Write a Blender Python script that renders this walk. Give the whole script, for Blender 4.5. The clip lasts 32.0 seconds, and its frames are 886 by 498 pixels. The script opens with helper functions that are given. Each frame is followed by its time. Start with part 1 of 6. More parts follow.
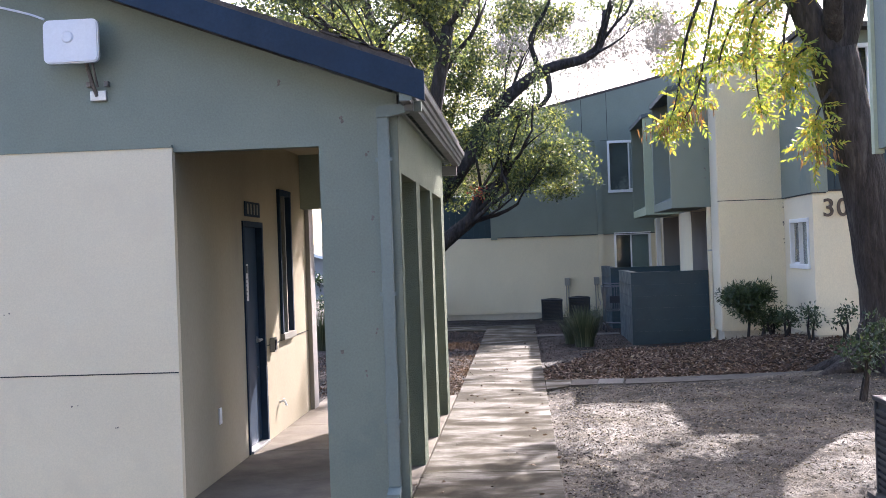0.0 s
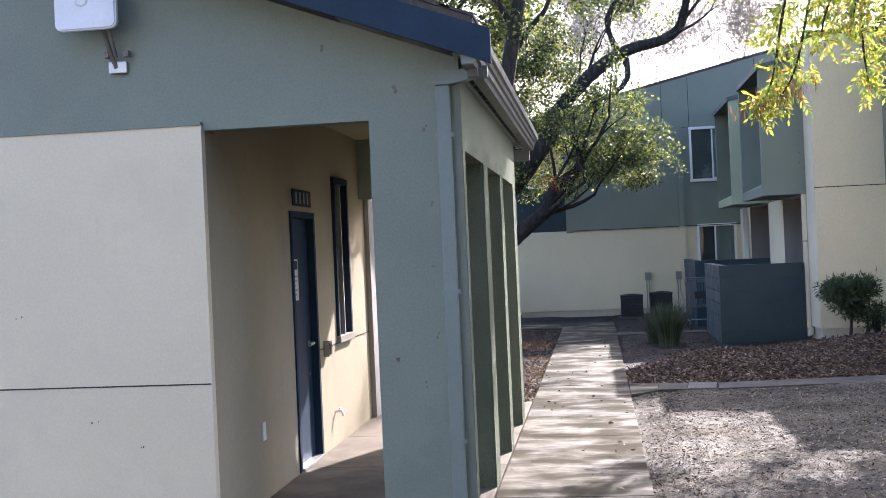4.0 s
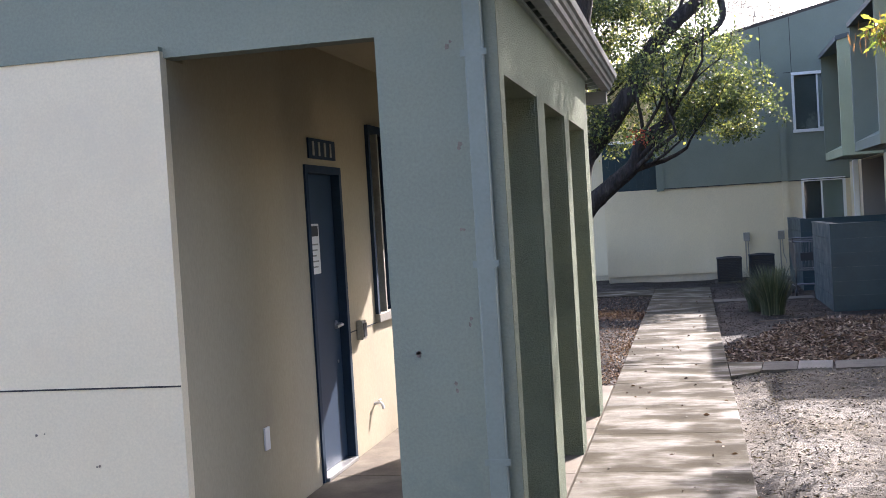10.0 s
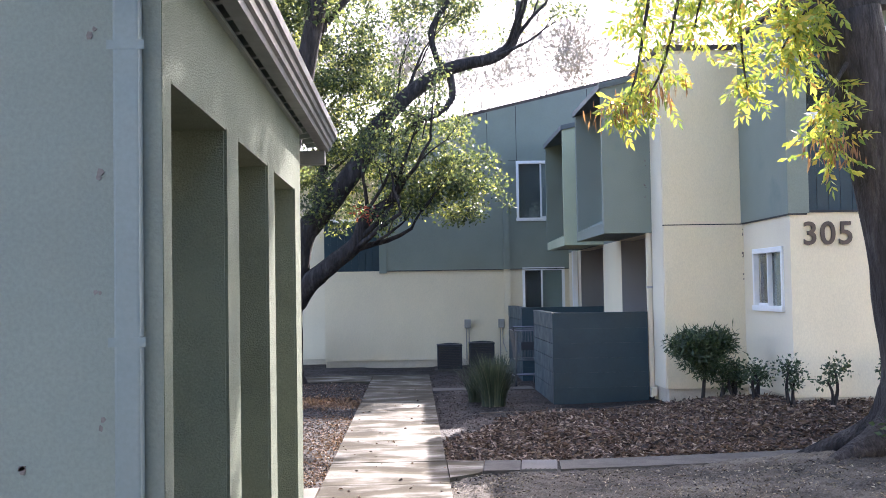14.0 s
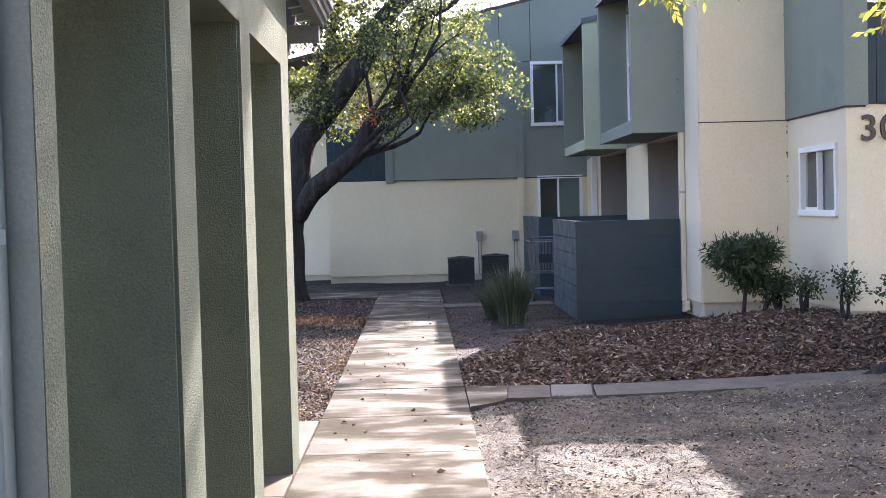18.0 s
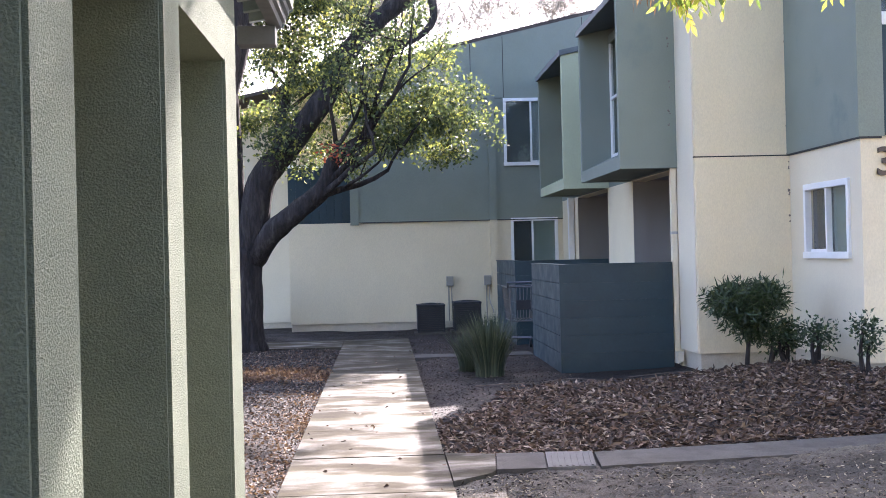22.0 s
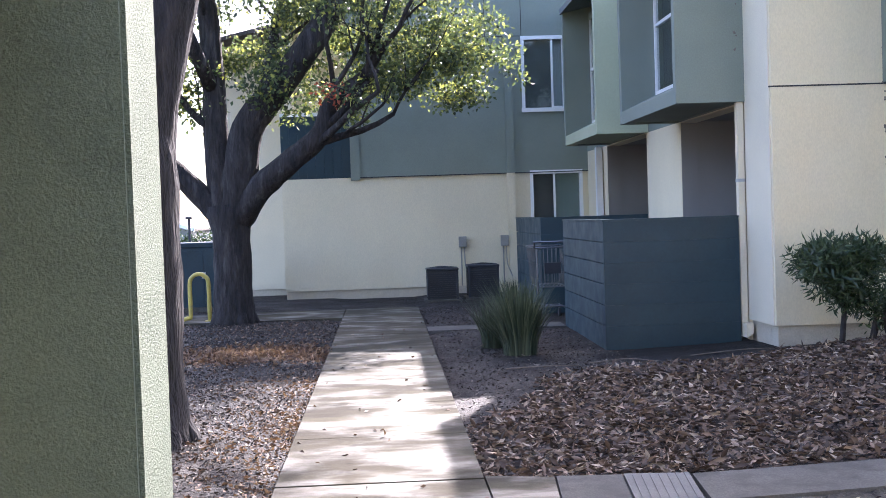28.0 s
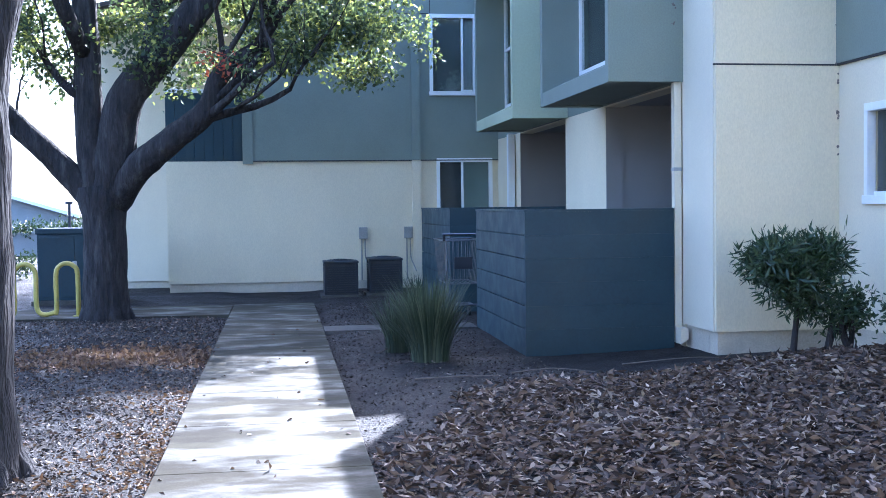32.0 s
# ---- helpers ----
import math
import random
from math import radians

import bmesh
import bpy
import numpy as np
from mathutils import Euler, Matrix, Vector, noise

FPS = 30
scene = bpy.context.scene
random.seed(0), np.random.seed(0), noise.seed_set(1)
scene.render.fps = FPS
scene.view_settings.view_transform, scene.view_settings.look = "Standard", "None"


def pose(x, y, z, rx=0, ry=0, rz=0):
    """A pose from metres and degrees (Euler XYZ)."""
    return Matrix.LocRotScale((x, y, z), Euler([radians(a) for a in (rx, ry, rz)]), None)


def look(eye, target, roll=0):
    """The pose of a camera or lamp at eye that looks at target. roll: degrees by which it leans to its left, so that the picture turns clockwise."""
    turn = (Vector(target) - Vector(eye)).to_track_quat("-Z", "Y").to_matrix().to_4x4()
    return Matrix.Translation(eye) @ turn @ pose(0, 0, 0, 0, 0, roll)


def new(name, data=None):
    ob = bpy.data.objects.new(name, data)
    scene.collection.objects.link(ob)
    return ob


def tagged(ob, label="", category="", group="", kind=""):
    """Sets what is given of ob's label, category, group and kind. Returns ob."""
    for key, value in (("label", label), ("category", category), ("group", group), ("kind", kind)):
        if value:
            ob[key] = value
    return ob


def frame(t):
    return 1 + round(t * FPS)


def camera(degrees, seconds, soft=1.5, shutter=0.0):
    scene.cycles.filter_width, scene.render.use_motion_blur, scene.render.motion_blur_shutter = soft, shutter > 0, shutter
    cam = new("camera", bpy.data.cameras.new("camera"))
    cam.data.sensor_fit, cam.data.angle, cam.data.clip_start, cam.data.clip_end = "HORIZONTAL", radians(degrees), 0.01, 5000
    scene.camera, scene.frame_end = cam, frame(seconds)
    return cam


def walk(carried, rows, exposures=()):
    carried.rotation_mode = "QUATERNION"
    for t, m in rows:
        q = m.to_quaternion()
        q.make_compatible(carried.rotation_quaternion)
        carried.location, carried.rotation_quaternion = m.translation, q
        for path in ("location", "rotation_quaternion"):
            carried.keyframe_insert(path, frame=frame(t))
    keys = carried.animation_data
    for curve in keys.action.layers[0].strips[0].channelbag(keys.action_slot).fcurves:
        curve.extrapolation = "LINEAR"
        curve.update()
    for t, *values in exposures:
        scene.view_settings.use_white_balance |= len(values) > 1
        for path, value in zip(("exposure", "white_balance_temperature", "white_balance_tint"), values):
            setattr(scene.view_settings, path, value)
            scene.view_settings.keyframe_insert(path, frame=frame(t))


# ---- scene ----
cam = camera(43.2, 32.0, soft=0.85)
PATH = [
    (0, (0.35, -5.646, 1.745), (0.21, -3.65, 1.751), -2.0),
    (0.5, (0.298, -5.509, 1.758), (0.122, -3.517, 1.773), -1.8),
    (1, (0.297, -5.406, 1.746), (0.094, -3.417, 1.773), -1.7),
    (1.5, (0.342, -5.237, 1.751), (0.125, -3.249, 1.79), -1.7),
    (2, (0.327, -5.103, 1.733), (0.102, -3.116, 1.777), -1.9),
    (2.5, (0.261, -4.937, 1.732), (0.026, -2.952, 1.771), -2.2),
    (3, (0.264, -4.818, 1.718), (0.012, -2.834, 1.752), -2.3),
    (3.5, (0.28, -4.648, 1.717), (0.009, -2.666, 1.739), -2.5),
    (5.5, (0.257, -4.078, 1.699), (0.009, -2.094, 1.652), -2.5),
    (6, (0.226, -3.953, 1.705), (0.005, -1.966, 1.653), -2.5),
    (6.5, (0.25, -3.83, 1.686), (0.043, -1.841, 1.645), -3.0),
    (7, (0.283, -3.639, 1.699), (0.075, -1.651, 1.664), -2.9),
    (7.5, (0.262, -3.522, 1.685), (0.03, -1.535, 1.66), -3.0),
    (8, (0.266, -3.357, 1.68), (-0.007, -1.376, 1.661), -2.9),
    (8.5, (0.323, -3.209, 1.694), (-0.006, -1.236, 1.674), -2.8),
    (9, (0.306, -3.075, 1.676), (-0.08, -1.113, 1.652), -3.0),
    (9.5, (0.267, -2.917, 1.673), (-0.16, -0.963, 1.639), -3.6),
    (10, (0.314, -2.74, 1.674), (-0.122, -0.789, 1.622), -3.5),
    (10.5, (0.39, -2.626, 1.652), (0.142, -0.643, 1.587), -2.8),
    (11, (0.399, -2.461, 1.652), (0.339, -0.462, 1.603), -2.1),
    (11.5, (0.408, -2.265, 1.638), (0.419, -0.266, 1.614), -1.4),
    (12, (0.405, -2.082, 1.633), (0.414, -0.082, 1.636), -1.2),
    (12.5, (0.353, -1.922, 1.634), (0.349, 0.077, 1.669), -0.9),
    (13, (0.344, -1.775, 1.615), (0.339, 0.224, 1.675), -0.6),
    (13.5, (0.329, -1.566, 1.611), (0.349, 0.432, 1.688), -0.7),
    (15.5, (0.269, -0.867, 1.571), (0.388, 1.129, 1.601), -1.4),
    (16, (0.288, -0.688, 1.544), (0.386, 1.31, 1.54), -1.7),
    (16.5, (0.309, -0.523, 1.544), (0.382, 1.475, 1.502), -1.8),
    (17, (0.27, -0.329, 1.532), (0.318, 1.67, 1.463), -1.8),
    (17.5, (0.262, -0.149, 1.5), (0.295, 1.849, 1.42), -1.7),
    (18, (0.263, 0.023, 1.501), (0.303, 2.021, 1.426), -1.5),
    (18.5, (0.215, 0.151, 1.519), (0.279, 2.149, 1.46), -1.1),
    (19, (0.225, 0.296, 1.503), (0.323, 2.294, 1.466), -0.8),
    (19.5, (0.236, 0.495, 1.492), (0.364, 2.491, 1.471), -0.4),
    (20, (0.216, 0.664, 1.492), (0.353, 2.659, 1.479), -0.4),
    (20.5, (0.211, 0.816, 1.475), (0.343, 2.811, 1.464), -0.6),
    (21, (0.218, 1.006, 1.462), (0.342, 3.002, 1.452), -0.8),
    (21.5, (0.19, 1.154, 1.464), (0.306, 3.151, 1.459), -1.1),
    (22, (0.189, 1.299, 1.441), (0.297, 3.296, 1.448), -1.4),
    (22.5, (0.207, 1.508, 1.444), (0.312, 3.505, 1.459), -1.4),
    (23, (0.182, 1.618, 1.442), (0.28, 3.615, 1.458), -1.5),
    (23.5, (0.164, 1.782, 1.425), (0.257, 3.78, 1.423), -1.6),
    (24, (0.158, 1.987, 1.416), (0.265, 3.984, 1.392), -1.7),
    (24.5, (0.132, 2.162, 1.386), (0.261, 4.157, 1.342), -1.9),
    (25, (0.12, 2.314, 1.383), (0.271, 4.307, 1.328), -1.9),
    (25.5, (0.147, 2.539, 1.372), (0.317, 4.531, 1.322), -1.8),
    (27.5, (0.085, 3.405, 1.379), (0.221, 5.4, 1.342), -1.7),
    (28, (0.122, 3.562, 1.369), (0.226, 5.558, 1.308), -1.9),
    (28.5, (0.1, 3.728, 1.38), (0.179, 5.725, 1.299), -2.1),
    (29, (0.101, 3.908, 1.38), (0.139, 5.906, 1.295), -2.3),
    (29.5, (0.102, 4.076, 1.375), (0.102, 6.074, 1.302), -2.3),
    (30, (0.093, 4.284, 1.387), (0.087, 6.284, 1.335), -2.2),
    (30.5, (0.097, 4.419, 1.393), (0.128, 6.419, 1.35), -2.1),
    (31, (0.137, 4.52, 1.37), (0.25, 6.517, 1.316), -1.7),
    (31.5, (0.166, 4.675, 1.352), (0.381, 6.662, 1.281), -1.2),
    (32, (0.154, 4.9, 1.312), (0.441, 6.876, 1.235), -0.7),
]
walk(cam, [(t, look(eye, target, roll)) for t, eye, target, roll in PATH],
     exposures=[(0, 2.66, 6100, 23), (6, 2.68, 5950, 22), (8.5, 2.66, 6000, 22), (10, 2.74, 6150, 22), (11, 3.02, 6050, 24), (13, 3.12, 5950, 23), (15.6, 3.1, 6250, 24), (17, 3.03, 6200, 25), (20, 3.2, 6300, 27), (22, 3.26, 6100, 26), (22.7, 3.4, 5750, 26), (23.4, 3.36, 5750, 26), (24, 3.18, 6000, 26), (25.5, 3.36, 5900, 27), (28, 3.3, 5800, 25), (29, 3.45, 5800, 25), (29.8, 3.55, 5700, 25), (30.5, 3.52, 5400, 24), (31, 3.42, 5050, 21), (31.4, 3.4, 4900, 19), (32, 3.38, 4850, 18)])

# Sun ahead of the walk and to its right, high behind the buildings; open sky.
SUN_AZ, SUN_EL = radians(22.3), radians(33.7)
world = bpy.data.worlds.new("sky_world")
scene.world = world
world.use_nodes = True
wn = world.node_tree.nodes
sky = wn.new("ShaderNodeTexSky")
sky.sky_type, sky.sun_disc = "NISHITA", False
sky.sun_elevation, sky.sun_rotation = SUN_EL, SUN_AZ
sky.dust_density, sky.air_density = 3.0, 1.0
wn["Background"].inputs["Strength"].default_value = 0.105
world.node_tree.links.new(sky.outputs["Color"], wn["Background"].inputs["Color"])
sun = new("sun", bpy.data.lights.new("sun", "SUN"))
sun.data.energy, sun.data.angle, sun.data.color = 2.75, radians(0.55), (1.0, 0.92, 0.80)
sun_way = Vector((math.sin(SUN_AZ) * math.cos(SUN_EL), math.cos(SUN_AZ) * math.cos(SUN_EL), math.sin(SUN_EL)))
sun.matrix_world = look((0, 0, 20), Vector((0, 0, 20)) - sun_way)

# ---- materials ----
def mix_rgb(nt, blend, fac, a, b):
    n = nt.nodes.new("ShaderNodeMix")
    n.data_type, n.blend_type = "RGBA", blend
    for sock, v in ((n.inputs[0], fac), (n.inputs[6], a), (n.inputs[7], b)):
        if hasattr(v, "is_output"):
            nt.links.new(v, sock)
        else:
            sock.default_value = v if isinstance(v, float) else (*v, 1)
    return n.outputs[2]


def noise_out(nt, scale, detail=4.0, rough=0.55, stretch=None, output="Fac"):
    geo = nt.nodes.new("ShaderNodeNewGeometry")
    vec = geo.outputs["Position"]
    if stretch:
        m = nt.nodes.new("ShaderNodeMapping")
        m.inputs["Scale"].default_value = stretch
        nt.links.new(vec, m.inputs["Vector"])
        vec = m.outputs["Vector"]
    n = nt.nodes.new("ShaderNodeTexNoise")
    n.inputs["Scale"].default_value, n.inputs["Detail"].default_value, n.inputs["Roughness"].default_value = scale, detail, rough
    nt.links.new(vec, n.inputs["Vector"])
    return n.outputs[output]


def ramp(nt, fac, stops):
    n = nt.nodes.new("ShaderNodeValToRGB")
    el = n.color_ramp.elements
    while len(el) < len(stops):
        el.new(0.5)
    for e, (p, c) in zip(el, stops):
        e.position, e.color = p, (*c, 1) if not isinstance(c, float) else (c, c, c, 1)
    nt.links.new(fac, n.inputs["Fac"])
    return n.outputs["Color"]


def surface(name, base, rough=0.8, var=0.12, scale=1.3, fine=45.0, grain=0.08, bump=0.25, depth=0.004, metal=0.0, spec=0.4, alt=None, alt_cut=(0.55, 0.7), stretch=None, alt_scale=2.0, per_piece=0.0, worn=0.0):
    m = bpy.data.materials.new(name)
    m.use_nodes = True
    nt = m.node_tree
    bsdf = nt.nodes["Principled BSDF"]
    lo, hi = [tuple(min(1, c * f) for c in base) for f in (1 - var, 1 + var)]
    col = ramp(nt, noise_out(nt, scale, 5, 0.6, stretch), [(0.3, lo), (0.7, hi)])
    fine_fac = noise_out(nt, fine, 3, 0.6, stretch)
    col = mix_rgb(nt, "MULTIPLY", 1.0, col, ramp(nt, fine_fac, [(0.3, 1 - grain * 2), (0.7, 1.0)]))
    if alt:
        cut = ramp(nt, noise_out(nt, alt_scale, 6, 0.65, stretch), [(alt_cut[0], 0.0), (alt_cut[1], 1.0)])
        col = mix_rgb(nt, "MIX", cut, col, alt)
    if per_piece:
        info = nt.nodes.new("ShaderNodeObjectInfo")
        col = mix_rgb(nt, "MULTIPLY", 1.0, col, ramp(nt, info.outputs["Random"], [(0.0, 1 - per_piece), (1.0, 1.0)]))
    nt.links.new(col, bsdf.inputs["Base Color"])
    bsdf.inputs["Roughness"].default_value, bsdf.inputs["Metallic"].default_value = rough, metal
    bsdf.inputs["Specular IOR Level"].default_value = spec
    if worn:
        nt.links.new(ramp(nt, noise_out(nt, scale * 2.5, 4, 0.6, stretch), [(0.35, max(0.05, rough - worn)), (0.65, rough)]), bsdf.inputs["Roughness"])
    if bump:
        b = nt.nodes.new("ShaderNodeBump")
        b.inputs["Strength"].default_value, b.inputs["Distance"].default_value = bump, depth
        nt.links.new(fine_fac, b.inputs["Height"])
        nt.links.new(b.outputs["Normal"], bsdf.inputs["Normal"])
    return m


def damp_ground(name, dry, wet, stain, cut, scale, stretch, rough, fine, bump, depth, spec, grain=0.15, spots=None, streak=None, damp=(0.36, 0.64), dull=1.0):
    """Mineral ground with dry and damp patches: the damp ones are darker and shine more."""
    m = bpy.data.materials.new(name)
    m.use_nodes = True
    nt = m.node_tree
    bsdf = nt.nodes["Principled BSDF"]
    patch = ramp(nt, noise_out(nt, scale, 7, 0.62, stretch), [(cut[0], 0.0), (cut[1], 1.0)])
    broad = noise_out(nt, scale * 0.35, 3, 0.5)
    tone = ramp(nt, broad, [(0.35, tuple(c * 0.78 for c in dry)), (0.65, dry)])
    col = mix_rgb(nt, "MIX", patch, tone, wet)
    col = mix_rgb(nt, "MIX", ramp(nt, noise_out(nt, scale * 2.7, 6, 0.7, stretch), [(0.60, 0.0), (0.72, 0.85)]), col, stain)
    fine_fac = noise_out(nt, fine, 4, 0.65)
    col = mix_rgb(nt, "MULTIPLY", 1.0, col, ramp(nt, fine_fac, [(0.3, 1 - grain * 2), (0.7, 1.0)]))
    if spots:
        col = mix_rgb(nt, "MIX", ramp(nt, noise_out(nt, fine * 2.2, 2, 0.5), [(0.66, 0.0), (0.72, 0.7)]), col, spots)
    nt.links.new(col, bsdf.inputs["Base Color"])
    gloss = ramp(nt, noise_out(nt, scale * 1.15, 7, 0.6, streak or stretch), [(damp[0], rough[0]), (damp[1], rough[1])])
    nt.links.new(gloss, bsdf.inputs["Roughness"])
    shine = ramp(nt, noise_out(nt, scale * 1.15, 7, 0.6, streak or stretch), [(damp[0], spec), (damp[1], spec * dull)])
    nt.links.new(shine, bsdf.inputs["Specular IOR Level"])
    b = nt.nodes.new("ShaderNodeBump")
    b.inputs["Strength"].default_value, b.inputs["Distance"].default_value = bump, depth
    nt.links.new(fine_fac, b.inputs["Height"])
    nt.links.new(b.outputs["Normal"], bsdf.inputs["Normal"])
    return m


def leaf_material(name, stops, gloss=0.45, through_light=0.45, spec=0.5):
    m = bpy.data.materials.new(name)
    m.use_nodes = True
    nt = m.node_tree
    bsdf, out = nt.nodes["Principled BSDF"], nt.nodes["Material Output"]
    geo = nt.nodes.new("ShaderNodeNewGeometry")
    col = ramp(nt, geo.outputs["Random Per Island"], stops)
    nt.links.new(col, bsdf.inputs["Base Color"])
    bsdf.inputs["Roughness"].default_value = gloss
    bsdf.inputs["Specular IOR Level"].default_value = spec
    tr = nt.nodes.new("ShaderNodeBsdfTranslucent")
    nt.links.new(mix_rgb(nt, "MULTIPLY", 1.0, col, (1.0, 1.0, 0.75)), tr.inputs["Color"])
    mixer = nt.nodes.new("ShaderNodeMixShader")
    mixer.inputs[0].default_value = through_light
    nt.links.new(bsdf.outputs[0], mixer.inputs[1])
    nt.links.new(tr.outputs[0], mixer.inputs[2])
    nt.links.new(mixer.outputs[0], out.inputs["Surface"])
    return m


def glass_material(name):
    m = bpy.data.materials.new(name)
    m.use_nodes = True
    b = m.node_tree.nodes["Principled BSDF"]
    b.inputs["Base Color"].default_value = (0.75, 0.82, 0.8, 1)
    b.inputs["Roughness"].default_value, b.inputs["Transmission Weight"].default_value, b.inputs["IOR"].default_value = 0.02, 1.0, 1.3
    return m


GREEN = surface("sage_green_stucco", (0.222, 0.252, 0.212), 0.9, 0.08, 0.9, 70, 0.07, 0.35, 0.006, alt=(0.15, 0.19, 0.175), alt_cut=(0.62, 0.8), alt_scale=1.1)
# Paler GREEN: light painted into bay faces; also serves a pale corner board.
GREEN_LIGHT = surface("sage_lit_faces_pale_trim", (0.40, 0.44, 0.305), 0.75, 0.07, 0.9, 60, 0.05, 0.2, 0.003)
# Same paint as GREEN in coarse stucco; base lowered for the colonnade's shade.
GREEN_ROUGH = surface("sage_green_coarse_stucco", (0.168, 0.196, 0.142), 0.92, 0.12, 2.0, 120, 0.15, 0.62, 0.026, alt=(0.16, 0.185, 0.135), alt_cut=(0.5, 0.75), alt_scale=3, spec=0.15)
CREAM = surface("cream_stucco", (0.745, 0.655, 0.465), 0.9, 0.06, 0.7, 80, 0.06, 0.3, 0.005, alt=(0.59, 0.515, 0.37), alt_cut=(0.62, 0.85), alt_scale=0.9, stretch=(1, 1, 0.5))
# Cream with a lowered base: part of the passage shade sits in it.
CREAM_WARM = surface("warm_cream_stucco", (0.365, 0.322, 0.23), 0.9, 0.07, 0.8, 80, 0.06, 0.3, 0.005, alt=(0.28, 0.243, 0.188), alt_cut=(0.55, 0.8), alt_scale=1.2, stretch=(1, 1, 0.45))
WHITE_WALL = surface("off_white_stucco", (0.74, 0.66, 0.495), 0.9, 0.04, 0.8, 80, 0.05, 0.25, 0.004, alt=(0.64, 0.57, 0.44), alt_cut=(0.58, 0.85), alt_scale=1.5)
WHITE = surface("white_vinyl", (0.80, 0.80, 0.78), 0.45, 0.03, 3, 60, 0.03, 0.05, 0.001)
NAVY = surface("dark_blue_trim_paint", (0.014, 0.034, 0.066), 0.7, 0.15, 3, 60, 0.1, 0.15, 0.002, worn=0.1, spec=0.25)
ROOF_TRIM = surface("dark_grey_green_flashing", (0.10, 0.12, 0.125), 0.6, 0.15, 3, 60, 0.1, 0.1, 0.001)
TEAL = surface("dark_teal_board_paint", (0.016, 0.042, 0.056), 0.6, 0.12, 2, 50, 0.1, 0.2, 0.002, per_piece=0.1, worn=0.15)
GUTTER = surface("grey_green_gutter_paint", (0.20, 0.24, 0.225), 0.6, 0.06, 3, 60, 0.05, 0.05, 0.001, worn=0.1, spec=0.3)
# Near-black that stands for the shade inside rooms.
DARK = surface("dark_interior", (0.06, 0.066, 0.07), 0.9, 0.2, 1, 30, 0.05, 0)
BLIND = surface("grey_green_blind", (0.34, 0.38, 0.35), 0.8, 0.06, 4, 60, 0.05, 0.05)
CURTAIN = surface("pale_curtain", (0.45, 0.47, 0.46), 0.9, 0.1, 8, 60, 0.05, 0.1, stretch=(8, 8, 0.3))
# Dim grey for the unlit depth of a room.
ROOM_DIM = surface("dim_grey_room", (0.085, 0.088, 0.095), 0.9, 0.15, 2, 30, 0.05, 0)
ROOFING = surface("weathered_shingle", (0.10, 0.085, 0.075), 0.95, 0.3, 6, 60, 0.2, 0.5, 0.01)
CONCRETE = damp_ground("worn_concrete", (0.094, 0.083, 0.056), (0.056, 0.049, 0.035), (0.03, 0.026, 0.022), (0.40, 0.60), 1.6, (0.85, 1.7, 1.0), (0.42, 0.97), 120, 0.3, 0.004, 0.42, 0.14, streak=(0.8, 1.5, 1.0), damp=(0.36, 0.56), dull=0.18)
CONCRETE_DARK = surface("stained_passage_concrete", (0.165, 0.142, 0.11), 0.85, 0.2, 1.5, 100, 0.12, 0.3, 0.003, alt=(0.10, 0.085, 0.068), alt_cut=(0.45, 0.62), alt_scale=1.6, worn=0.15, spec=0.2)
CONCRETE_GREY = surface("grey_concrete_edging", (0.118, 0.107, 0.09), 0.9, 0.2, 2.4, 90, 0.2, 0.4, 0.004, alt=(0.06, 0.053, 0.045), alt_cut=(0.5, 0.66), alt_scale=4, per_piece=0.15, spec=0.25)
PALE_TILE = surface("pale_paver", (0.165, 0.155, 0.138), 0.85, 0.12, 4, 100, 0.15, 0.3, 0.003, spec=0.25)
HOUSE_WALL = surface("grey_house_paint", (0.26, 0.267, 0.262), 0.85, 0.1, 0.8, 40, 0.08, 0.2)
STEM = surface("painted_stem_wall", (0.60, 0.53, 0.41), 0.9, 0.1, 2, 60, 0.1, 0.3, alt=(0.42, 0.375, 0.30), alt_cut=(0.55, 0.75))
# Stucco with the shade of the patios mixed into its colour.
CREAM_SHADE = surface("shaded_cream_stucco", (0.30, 0.285, 0.272), 0.9, 0.07, 0.8, 80, 0.06, 0.3, 0.005)
ROOM_GREY = surface("grey_room_blind", (0.15, 0.16, 0.158), 0.8, 0.1, 3, 40, 0.05, 0, alt=(0.30, 0.30, 0.28), alt_cut=(0.55, 0.62), alt_scale=1.5)
DOOR_BLUE = surface("navy_door_paint", (0.011, 0.034, 0.072), 0.55, 0.08, 3, 60, 0.05, 0.08, 0.001)
GUTTER_METAL = surface("weathered_gutter_metal", (0.115, 0.122, 0.122), 0.5, 0.08, 3, 60, 0.06, 0.05, 0.001, worn=0.1, alt=(0.16, 0.165, 0.16), alt_cut=(0.6, 0.7), alt_scale=5)
SOIL = damp_ground("dark_mulch_soil", (0.055, 0.041, 0.033), (0.024, 0.018, 0.015), (0.016, 0.013, 0.011), (0.40, 0.60), 1.3, None, (0.68, 0.95), 34, 1.0, 0.04, 0.28, 0.35, (0.17, 0.135, 0.105))
YARD_SOIL = damp_ground("packed_damp_earth", (0.185, 0.155, 0.112), (0.066, 0.055, 0.042), (0.012, 0.01, 0.009), (0.38, 0.58), 1.3, None, (0.62, 0.95), 60, 1.0, 0.02, 0.28, 0.35, (0.16, 0.145, 0.13))
BARK = surface("dark_furrowed_bark", (0.042, 0.036, 0.034), 0.95, 0.4, 5, 14, 0.3, 1.0, 0.05, stretch=(1.8, 1.8, 0.35), alt=(0.085, 0.076, 0.07), alt_cut=(0.55, 0.75), alt_scale=5)
TWIG = surface("grey_brown_twigs", (0.34, 0.305, 0.25), 0.9, 0.2, 5, 40, 0.1, 0)
